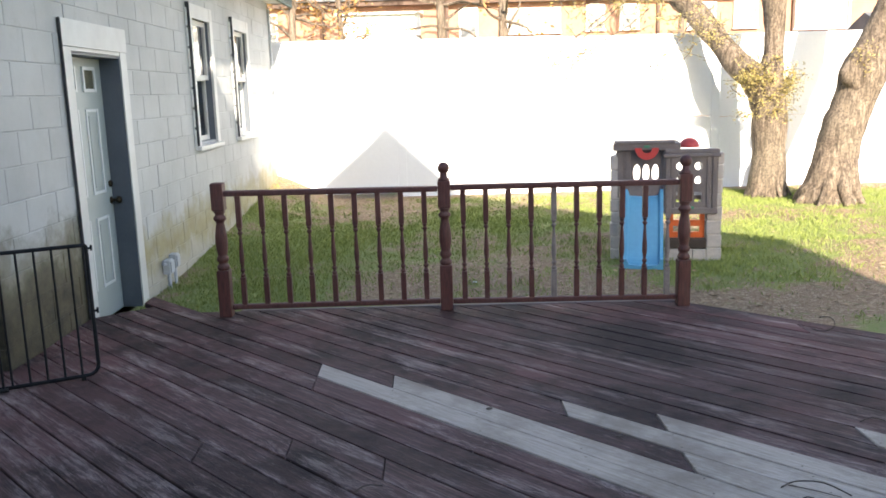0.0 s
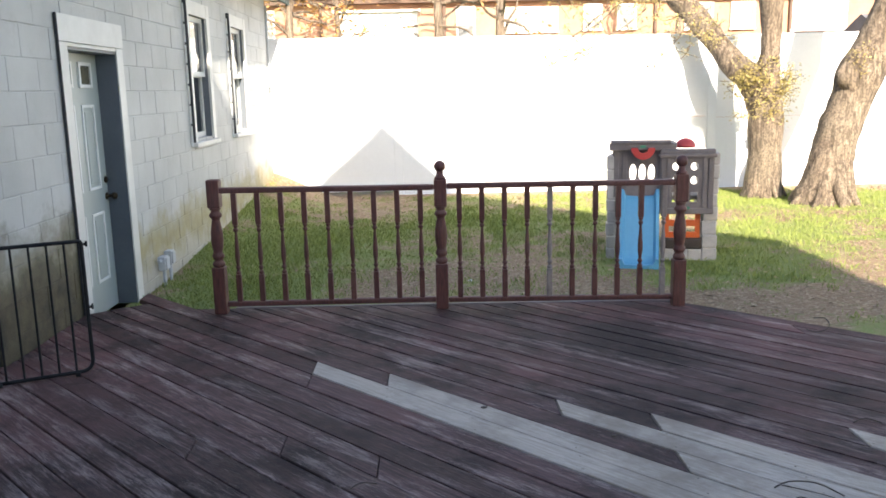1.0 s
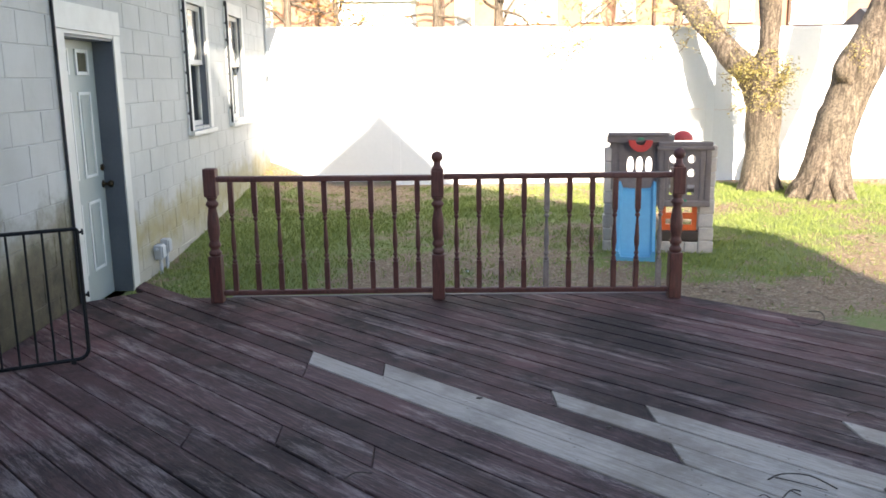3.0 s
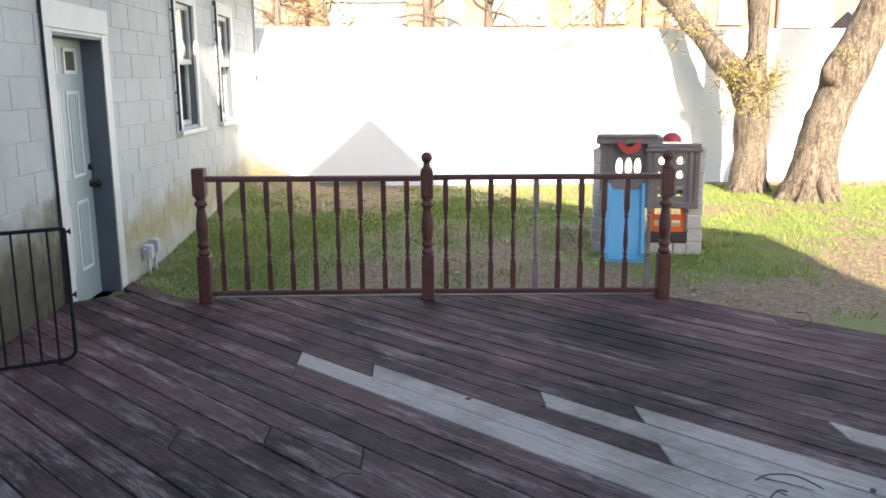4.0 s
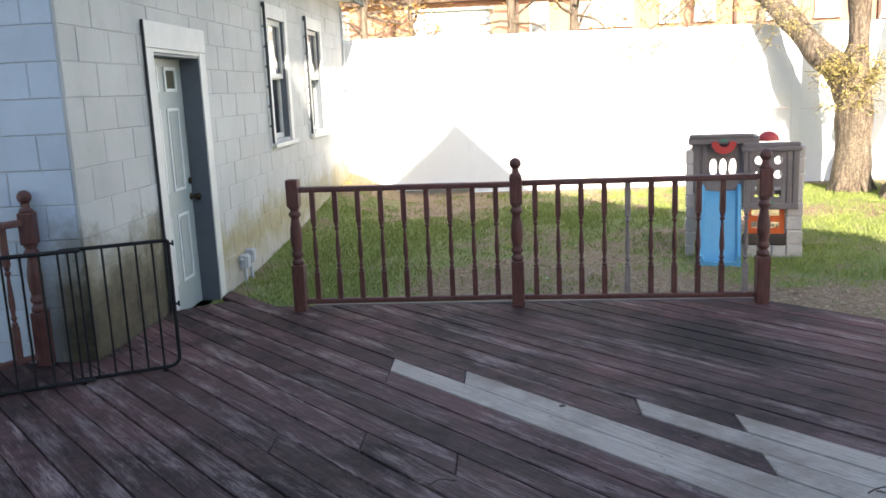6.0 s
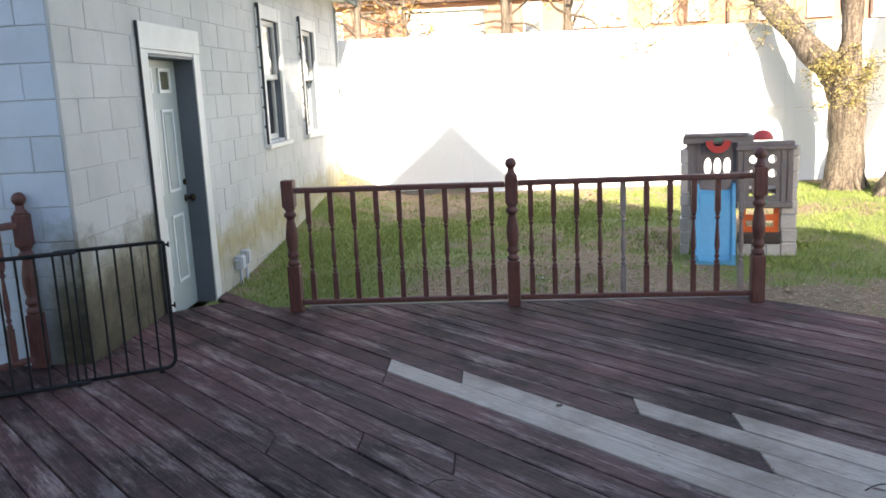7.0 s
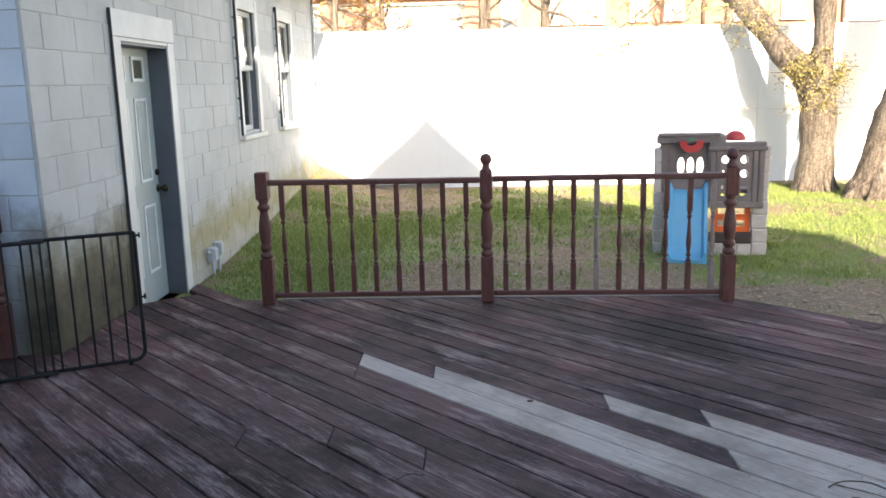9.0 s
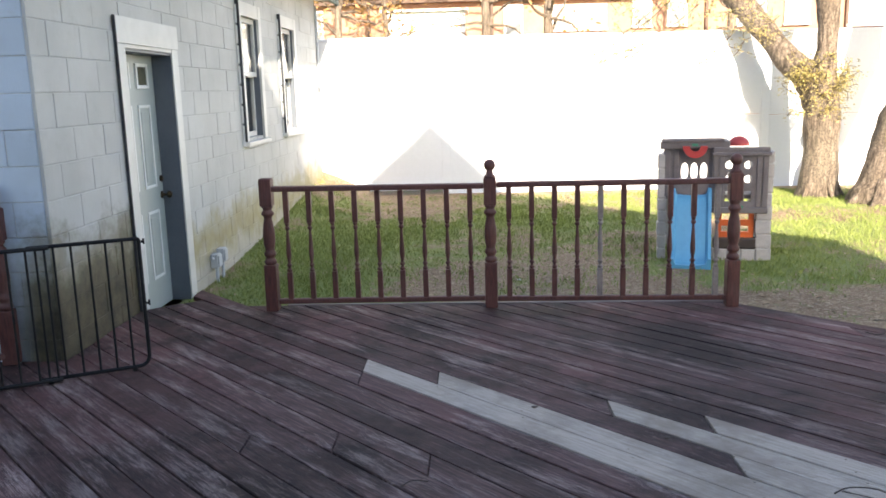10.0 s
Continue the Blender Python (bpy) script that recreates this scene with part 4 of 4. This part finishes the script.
def sprig_spots(rnd, pts, count, spread):
    out = []
    for _ in range(count):
        i = rnd.randrange(1, len(pts))
        out.append(pts[i - 1].lerp(pts[i], rnd.random()) + Vector((rnd.gauss(0, spread), rnd.gauss(0, spread), rnd.gauss(0, spread))))
    return out


def build_forked_tree():
    rnd = random.Random(21)
    t = thing("tree", "forked tree with rough brown bark and young yellow-green sprouts", "tree")
    x, y = 4.84, 12.35
    gz = ground_z(x, y) - 0.15
    trunk = [(x + 0.01, y, gz), (x + 0.01, y, 0.12), (x + 0.01, y, 0.34), (x, y, 0.88), (x - 0.01, y, 1.30), (x - 0.08, y, 1.66)]
    bm = tube(*smooth_line(trunk, [0.32, 0.29, 0.245, 0.225, 0.232, 0.26]), 22, rough=0.14, freq=2.4)
    for a in (-2.5, -1.3, -0.4, 0.6, 2.2):
        c, s = math.cos(a), math.sin(a)
        tube(*smooth_line([(x + c * 0.2, y + s * 0.2, 0.34), (x + c * 0.28, y + s * 0.28, 0.17), (x + c * 0.37, y + s * 0.37, 0.05)], [0.05, 0.035, 0.015], 4), 10, bm, 0.15, 4)
    part("trunk", bm, bark_mat, t, smooth=True)
    left = [(x - 0.06, y + 0.00, 1.40), (x - 0.20, y + 0.08, 1.74), (x - 0.41, y + 0.30, 2.00), (x - 0.59, y + 0.52, 2.34), (x - 0.80, y + 0.70, 2.65), (x - 1.03, y + 0.82, 2.93), (x - 1.9, y + 1.0, 3.9), (x - 2.6, y + 1.0, 5.3)]
    right = [(x, y, 1.40), (x - 0.01, y, 1.74), (x + 0.02, y, 2.09), (x + 0.03, y + 0.02, 2.44), (x + 0.01, y + 0.02, 2.84), (x + 0.06, y + 0.05, 3.4), (x + 0.4, y + 0.1, 4.4), (x + 0.5, y, 6.0)]
    limbs = []
    for line, rad in ((left, [0.200, 0.206, 0.176, 0.164, 0.164, 0.166, 0.12, 0.06]), (right, [0.20, 0.19, 0.14, 0.13, 0.168, 0.155, 0.13, 0.08])):
        pts, rr = smooth_line(line, rad, 6)
        limbs.append(pts)
        part("limb", tube(pts, rr, 18, rough=0.20, freq=2.6), bark_mat, t, smooth=True)
    spots = []
    for i in range(78):
        a = rnd.uniform(-3.1, 0.1) if i % 5 else rnd.uniform(0, 6.28)
        s = Vector((x - 0.10 + 0.27 * math.cos(a), y + 0.22 * math.sin(a), rnd.triangular(1.15, 2.05, 1.75)))
        pts = limb_points(rnd, s, (math.cos(a), math.sin(a), 0.3), rnd.uniform(0.12, 0.32), 0.3, 4)
        part("shoot", tube(pts, [0.005] * 5, 4), twig_mat, t)
        spots += sprig_spots(rnd, pts, 46, 0.05)
    for _ in range(14):
        s = limbs[0][rnd.randrange(6, 26)] + Vector((0, -0.12, 0.1))
        pts = limb_points(rnd, s, (rnd.gauss(0, 1), -0.6, rnd.gauss(0.3, 0.6)), rnd.uniform(0.15, 0.4), 0.3, 4)
        part("shoot", tube(pts, [0.005] * 5, 4), twig_mat, t)
        spots += sprig_spots(rnd, pts, 26, 0.05)
    # thin drooping branches that hang before the fence
    for s, w, ln in (((3.51, 12.05, 2.79), (-1, -0.2, -0.18), 1.3), ((3.24, 11.95, 2.88), (-1.0, -0.3, -0.45), 2.0), ((3.87, 12.05, 2.70), (-0.9, -0.5, -0.25), 1.1), ((2.88, 11.95, 2.98), (-0.9, -0.2, -0.6), 1.7), ((4.14, 12.15, 2.56), (-0.8, -0.5, -0.45), 0.9),
                     ((3.06, 12.15, 2.74), (-0.8, -0.2, -0.75), 1.5), ((3.69, 12.15, 2.65), (-0.7, -0.2, -0.8), 1.1), ((2.61, 12.05, 2.84), (-1.0, -0.1, -0.7), 1.5)):
        pts = limb_points(rnd, s, w, ln, 0.16, 8)
        part("branch", tube(pts, [0.011 - 0.001 * i for i in range(9)], 6), bark_mat, t)
        for _ in range(11):
            q = pts[rnd.randrange(2, 9)]
            tw = limb_points(rnd, q, (rnd.gauss(-0.3, 0.6), rnd.gauss(0, 0.5), rnd.gauss(-0.3, 0.5)), rnd.uniform(0.2, 0.55), 0.25, 4)
            part("twig", tube(tw, [0.006, 0.005, 0.004, 0.003, 0.002], 4), bark_mat, t)
            spots += sprig_spots(rnd, tw[1:], 26, 0.035)
    # the crown, above
    for i in range(34):
        src = limbs[i % 2]
        q = src[rnd.randrange(len(src) - 9, len(src))]
        tw = limb_points(rnd, q, (rnd.gauss(0, 1), rnd.gauss(0, 1), 0.7), rnd.uniform(0.9, 2.2), 0.22, 6)
        part("branch", tube(tw, [0.035, 0.03, 0.024, 0.018, 0.013, 0.009, 0.005], 6), bark_mat, t)
        spots += sprig_spots(rnd, tw[2:], 45, 0.14)
    from_lists("crown", *leaves(spots, 0.028, rnd), leaf_spring, t)


def build_leaning_tree():
    rnd = random.Random(22)
    t = thing("tree", "thick leaning tree with furrowed bark and spreading roots", "tree")
    x, y = 5.42, 11.60
    gz = ground_z(x, y) - 0.15
    line = [(x - 0.02, y, gz), (x - 0.02, y, 0.16), (x - 0.01, y, 0.32), (x, y, 0.54), (x + 0.08, y, 0.93), (x + 0.21, y, 1.32), (x + 0.31, y, 1.71), (x + 0.52, y, 2.10), (x + 0.64, y, 2.48), (x + 0.76, y + 0.02, 2.85), (x + 0.9, y + 0.1, 4.2), (x + 0.8, y + 0.1, 6.0)]
    pts, rr = smooth_line(line, [0.46, 0.42, 0.34, 0.285, 0.272, 0.26, 0.28, 0.268, 0.245, 0.243, 0.20, 0.10], 6)
    bm = tube(pts, rr, 30, rough=0.20, freq=1.9)
    for a in (-2.9, -2.2, -1.5, -0.9, 0.1, 1.2):
        c, s = math.cos(a), math.sin(a)
        tube(*smooth_line([(x + 0.04 + c * 0.18, y + s * 0.2, 0.66), (x + c * 0.30, y + s * 0.32, 0.29), (x - 0.02 + c * 0.42, y + s * 0.40, 0.14), (x - 0.03 + c * 0.58, y + s * 0.46, 0.02)], [0.09, 0.09, 0.05, 0.02], 5), 10, bm, 0.2, 3.5)
    # burl where a limb was lost
    kx, kz = x + 0.13, 1.80
    bm2 = tube(*smooth_line([(kx + 0.1, y - 0.12, kz - 0.28), (kx - 0.02, y - 0.16, kz - 0.05), (kx + 0.0, y - 0.16, kz + 0.12), (kx + 0.16, y - 0.14, kz + 0.34)], [0.07, 0.135, 0.13, 0.06], 4), 14, None, 0.3, 5)
    part("trunk", bm, bark_mat, t, smooth=True)
    part("burl", bm2, bark_mat, t, smooth=True)
    spots = []
    for _ in range(10):
        s = Vector((kx + rnd.uniform(-0.1, 0.25), y - 0.28, kz + rnd.uniform(0.0, 0.35)))
        tw = limb_points(rnd, s, (rnd.gauss(0, 1), -0.5, 0.4), rnd.uniform(0.08, 0.2), 0.3, 3)
        part("shoot", tube(tw, [0.004] * 4, 4), twig_mat, t)
        spots += sprig_spots(rnd, tw, 14, 0.04)
    for s, w, ln in (((x + 0.6, y - 0.1, 3.5), (-1, -0.3, -0.1), 1.3), ((x + 0.7, y - 0.1, 3.8), (-0.8, -0.2, -0.25), 1.2), ((x + 0.8, y - 0.1, 4.2), (-1, -0.4, -0.35), 1.6)):
        pt = limb_points(rnd, s, w, ln, 0.16, 8)
        part("branch", tube(pt, [0.03 - 0.003 * i for i in range(9)], 6), bark_mat, t)
        for _ in range(10):
            tw = limb_points(rnd, pt[rnd.randrange(2, 9)], (rnd.gauss(0, 0.6), rnd.gauss(0, 0.5), rnd.gauss(-0.2, 0.4)), rnd.uniform(0.15, 0.4), 0.25, 4)
            part("twig", tube(tw, [0.006, 0.005, 0.004, 0.003, 0.002], 4), bark_mat, t)
            spots += sprig_spots(rnd, tw[1:], 26, 0.05)
    for i in range(24):
        q = pts[rnd.randrange(len(pts) - 10, len(pts))]
        tw = limb_points(rnd, q, (rnd.gauss(0, 1), rnd.gauss(0, 1), 0.7), rnd.uniform(0.9, 2.4), 0.22, 6)
        part("branch", tube(tw, [0.04, 0.033, 0.026, 0.02, 0.014, 0.009, 0.005], 6), bark_mat, t)
        spots += sprig_spots(rnd, tw[2:], 45, 0.15)
    from_lists("crown", *leaves(spots, 0.028, rnd), leaf_spring, t)


build_forked_tree()
build_leaning_tree()


def build_far_tree(x, y, height, rnd, material, label, dense, lean=0.0, r=0.16):
    t = thing("tree", label, "tree")
    gz = ground_z(x, y) - 0.1
    top = Vector((x + lean, y, height))
    pts, rr = smooth_line([(x, y, gz), (x + lean * 0.2, y, height * 0.35), (x + lean * 0.5, y, height * 0.65), top], [r, r * 0.8, r * 0.55, r * 0.2], 4)
    part("trunk", tube(pts, rr, 10, rough=0.15), bark_mat, t, smooth=True)
    spots = []
    for i in range(26):
        q = pts[rnd.randrange(4, len(pts))]
        tw = limb_points(rnd, q, (rnd.gauss(0, 1), rnd.gauss(0, 0.6), rnd.uniform(-0.1, 0.9)), rnd.uniform(0.25, 0.42) * height * 0.6, 0.25, 6)
        part("branch", tube(tw, [0.05, 0.042, 0.034, 0.026, 0.02, 0.014, 0.008], 5), bark_mat, t)
        spots += sprig_spots(rnd, tw[2:], dense, 0.22)
    from_lists("crown", *leaves(spots, 0.11, rnd), material, t)


rnd_far = random.Random(5)
build_far_tree(-3.61, 23.0, 7.5, rnd_far, leaf_orange, "thin tree with orange-brown buds beyond the fence", 60, 0.3, 0.13)
build_far_tree(-2.28, 24.5, 7.0, rnd_far, leaf_orange, "thin tree with orange-brown buds beyond the fence", 40, -0.4, 0.12)
build_far_tree(0.53, 24.0, 8.0, rnd_far, leaf_orange, "forked bare tree beyond the white fence", 10, -0.5, 0.17)
build_far_tree(1.87, 22.0, 8.0, rnd_far, leaf_orange, "pale bare tree trunk beyond the white fence", 8, 0.1, 0.15)
build_far_tree(7.16, 25.0, 7.5, rnd_far, leaf_orange, "bare tree with orange buds before the brick building", 25, 0.4, 0.12)


def build_evergreen(x, y, height, wide):
    rnd = random.Random(int(x * 10))
    t = thing("tree", "dense dark evergreen tree beyond the fence", "tree")
    part("trunk", tube([(x, y, 0.2), (x, y, height * 0.6), (x, y, height)], [0.2, 0.14, 0.03], 8), bark_mat, t)
    spots = []
    for _ in range(420):
        h = rnd.uniform(0.22, 1.0)
        a = rnd.uniform(0, 6.28)
        rr = wide * (1.08 - h) * rnd.uniform(0.5, 1.05)
        c = Vector((x + rr * math.cos(a), y + rr * math.sin(a), height * h - 0.15 * rr))
        spots += [c + Vector((rnd.gauss(0, 0.22), rnd.gauss(0, 0.22), rnd.gauss(0, 0.14))) for _ in range(46)]
    from_lists("crown", *leaves(spots, 0.10, rnd, 0.3), leaf_dark, t)


build_evergreen(12.5, 19.5, 6.3, 2.1)
build_evergreen(15.4, 20.5, 6.9, 2.2)


# ---- beyond the fence ----
def far_window(parent, x0, x1, z0, z1, y, bars):
    w = part("window", box(x0, y - 0.05, z0, x1, y + 0.02, z1), far_glass, parent)
    f = 0.07
    part("frame", box(x0 - f, y - 0.09, z0 - f, x0, y, z1 + f), trim_white, w)
    part("frame", box(x1, y - 0.09, z0 - f, x1 + f, y, z1 + f), trim_white, w)
    part("frame", box(x0, y - 0.09, z1, x1, y, z1 + f), trim_white, w)
    part("sill", box(x0 - 0.1, y - 0.13, z0 - f, x1 + 0.1, y, z0 - 0.001), trim_white, w)
    part("frame", box(x0, y - 0.085, (z0 + z1) / 2 - 0.03, x1, y - 0.051, (z0 + z1) / 2 + 0.03), trim_white, w)
    for i in range(bars):
        x = x0 + (x1 - x0) * (i + 1) / (bars + 1)
        part("frame", box(x - 0.035, y - 0.083, z0, x + 0.035, y - 0.051, z1), trim_white, w)


def build_brick_house():
    y = 30.0
    h = thing("apartment_building", "long low red brick building with white windows beyond the fence", "building")
    part("wall", box(-16, y, -0.3, 26, y + 8, 4.66), brick_far, h)
    part("eave", box(-16.4, y - 0.35, 4.62, 26.4, y + 8.4, 4.78), eave_brown, h, "brown eave board")
    part("roof", box(-16.5, y - 0.45, 4.782, 26.5, y + 8.5, 4.86), roof_grey, h, "flat grey roof")
    for x0, x1, z0, z1, bars in ((-9.3, -8.2, 3.2, 4.4, 0), (-6.3, -5.2, 3.2, 4.4, 0), (1.15, 1.66, 3.35, 4.42, 0), (2.80, 4.50, 3.62, 4.36, 2), (5.51, 6.02, 3.66, 4.42, 0), (6.68, 7.20, 3.66, 4.40, 0), (9.0, 9.85, 3.6, 4.4, 1), (10.6, 11.3, 3.6, 4.4, 0), (12.7, 14.5, 3.5, 4.38, 2), (17.2, 18.4, 3.5, 4.4, 0), (20.5, 21.7, 3.5, 4.4, 0)):
        far_window(h, x0, x1, z0, z1, y, bars)
    for x in (-3.55, 0.68, 7.93, 12.6):
        part("drain_pipe", box(x - 0.05, y - 0.12, 0, x + 0.05, y - 0.01, 4.7, 0.01), eave_brown, h)


build_brick_house()


def build_shed():
    s = thing("shed", "white shed wall standing in the sun beyond the fence", "shed")
    part("wall", box(-2.72, 27.0, -0.2, -0.22, 28.6, 4.08), fence_white, s)
    part("roof", box(-2.82, 26.85, 4.082, -0.12, 28.75, 4.15), trim_white, s)


build_shed()


def build_far_house():
    g = thing("house", "grey-roofed house far behind the evergreens", "house")
    part("wall", box(13.6, 24, 0, 24, 29.5, 2.5), siding, g)
    bm = bmesh.new()
    v = [bm.verts.new(c) for c in ((13.3, 23.7, 2.502), (24.3, 23.7, 2.502), (24.3, 29.4, 2.502), (13.3, 29.4, 2.502), (13.3, 26.5, 3.7), (24.3, 26.5, 3.7))]
    for f in ((0, 1, 5, 4), (2, 3, 4, 5), (0, 4, 3), (1, 2, 5), (3, 2, 1, 0)):
        bm.faces.new([v[i] for i in f])
    part("roof", bm, roof_grey, g, "grey shingle roof")


build_far_house()


# ---- small things ----
def build_twig(name, label, pts, r, forks=()):
    t = thing(name, label, "twig")
    part("stem", tube(*smooth_line(pts, [r] * len(pts), 3), 6), twig_mat, t)
    for f in forks:
        part("side_shoot", tube(*smooth_line(f, [r * 0.8, r * 0.7, r * 0.5][:len(f)], 3), 6), twig_mat, t)


D = DECK + 0.007
build_twig("twig", "dry bent twig lying at the deck's edge", [(2.29, 5.24, D), (2.34, 5.17, D + 0.004), (2.41, 5.20, D + 0.03), (2.43, 5.30, D + 0.05), (2.40, 5.38, D + 0.03)], 0.0028)
build_twig("twig", "dry forked twig lying on pale boards", [(1.29, 3.27, D), (1.35, 3.29, D + 0.012), (1.44, 3.26, D + 0.018), (1.51, 3.19, D)], 0.0028, [[(1.32, 3.28, D + 0.003), (1.39, 3.23, D + 0.006), (1.47, 3.18, D)]])
build_twig("twig", "dry forked twig lying on pale boards", [(1.18, 3.04, D), (1.24, 3.07, D + 0.012), (1.32, 3.15, D + 0.02), (1.37, 3.18, D)], 0.0028, [[(1.24, 3.07, D + 0.012), (1.22, 3.12, D + 0.02), (1.21, 3.15, D)], [(1.32, 3.15, D + 0.02), (1.35, 3.13, D + 0.01)]])
build_twig("twig", "short dry twig on the dark boards", [(1.87, 3.84, D), (1.93, 3.86, D + 0.01), (1.99, 3.83, D)], 0.0028)
build_twig("twig", "short dry twig on the dark boards", [(-0.28, 3.35, D), (-0.24, 3.38, D + 0.01), (-0.18, 3.39, D)], 0.0028)
litter = tagged(new("paper_scrap", mesh_of(prism([(0.0, 0.0), (0.12, 0.02), (0.13, 0.08), (0.01, 0.07)], 0, 0.012, 0.004, 0.004), paper)), "scrap of white paper lying in the grass", "litter")
litter.matrix_basis = pose(0.39, 7.47, ground_z(0.4, 7.5) + 0.012, 4, 5, 60) @ Matrix.Diagonal((0.4, 0.5, 0.5, 1))
knot_mesh = mesh_of(prism([(0.016 * math.cos(i * 0.785), 0.011 * math.sin(i * 0.785)) for i in range(8)], 0, 0.004, 0.002, 0.001), twig_mat)
for x, y in ((0.277, 4.13), (1.68, 3.17), (0.807, 3.77)):
    k = tagged(new("bark_chip", knot_mesh), "small dark chip of bark on a pale board", "bark chip")
    k.matrix_basis = pose(x, y, DECK + 0.0075, 0, 0, 30 * x)


# ---- blocks of the garage walls ----
def block_mesh(w, h, paint):
    bm = box(0, 0, 0, 0.02, w - 0.0045, h - 0.0045)
    edges = [e for e in bm.edges if all(v.co.x > 0.01 for v in e.verts)]
    bmesh.ops.bevel(bm, geom=edges, offset=0.0035, segments=1, affect="EDGES")
    return mesh_of(bm, paint)


def build_blocks():
    rnd = random.Random(8)
    meshes = {}

    def lay(parent, m, w, h, paint):
        if w < 0.03 or h < 0.03:
            return
        key = (round(w, 3), round(h, 3), paint.name)
        if key not in meshes:
            meshes[key] = block_mesh(w, h, paint)
        ob = new("block", meshes[key])
        ob.parent = parent
        ob.matrix_basis = m

    for k in range(-1, 16):
        z = -0.036 + 0.1985 * k
        y = FRONT - (0.0 if k % 2 else 0.2)
        while y < WALL_END:
            y0, y1 = max(y, FRONT), min(y + 0.4, WALL_END)
            spans = [(y0, y1, z, z + 0.1985)]
            for a, b, q0, q1 in OPENINGS:
                out = []
                for s0, s1, t0, t1 in spans:
                    if s1 <= a or s0 >= b or t1 <= q0 or t0 >= q1:
                        out.append((s0, s1, t0, t1))
                        continue
                    if s0 < a:
                        out.append((s0, a, t0, t1))
                    if s1 > b:
                        out.append((b, s1, t0, t1))
                    if t1 > q1:
                        out.append((max(s0, a), min(s1, b), q1, t1))
                    if t0 < q0:
                        out.append((max(s0, a), min(s1, b), t0, q0))
                spans = out
            for s0, s1, t0, t1 in spans:
                lay(wall_side, pose(WALL - 0.0215 + rnd.uniform(-0.0025, 0.0015), s0, t0), s1 - s0, t1 - t0, block_white)
            y += 0.4
        x = WALL + (0.2 if k % 2 else 0.0)
        while x > -4.6:
            x1 = min(x, WALL - 0.021)
            lay(wall_front, pose(x - 0.4, FRONT + 0.02 + rnd.uniform(-0.001, 0.001), z, 0, 0, -90), x1 - x + 0.4, 0.1985, block_skylit)
            x -= 0.4


build_blocks()
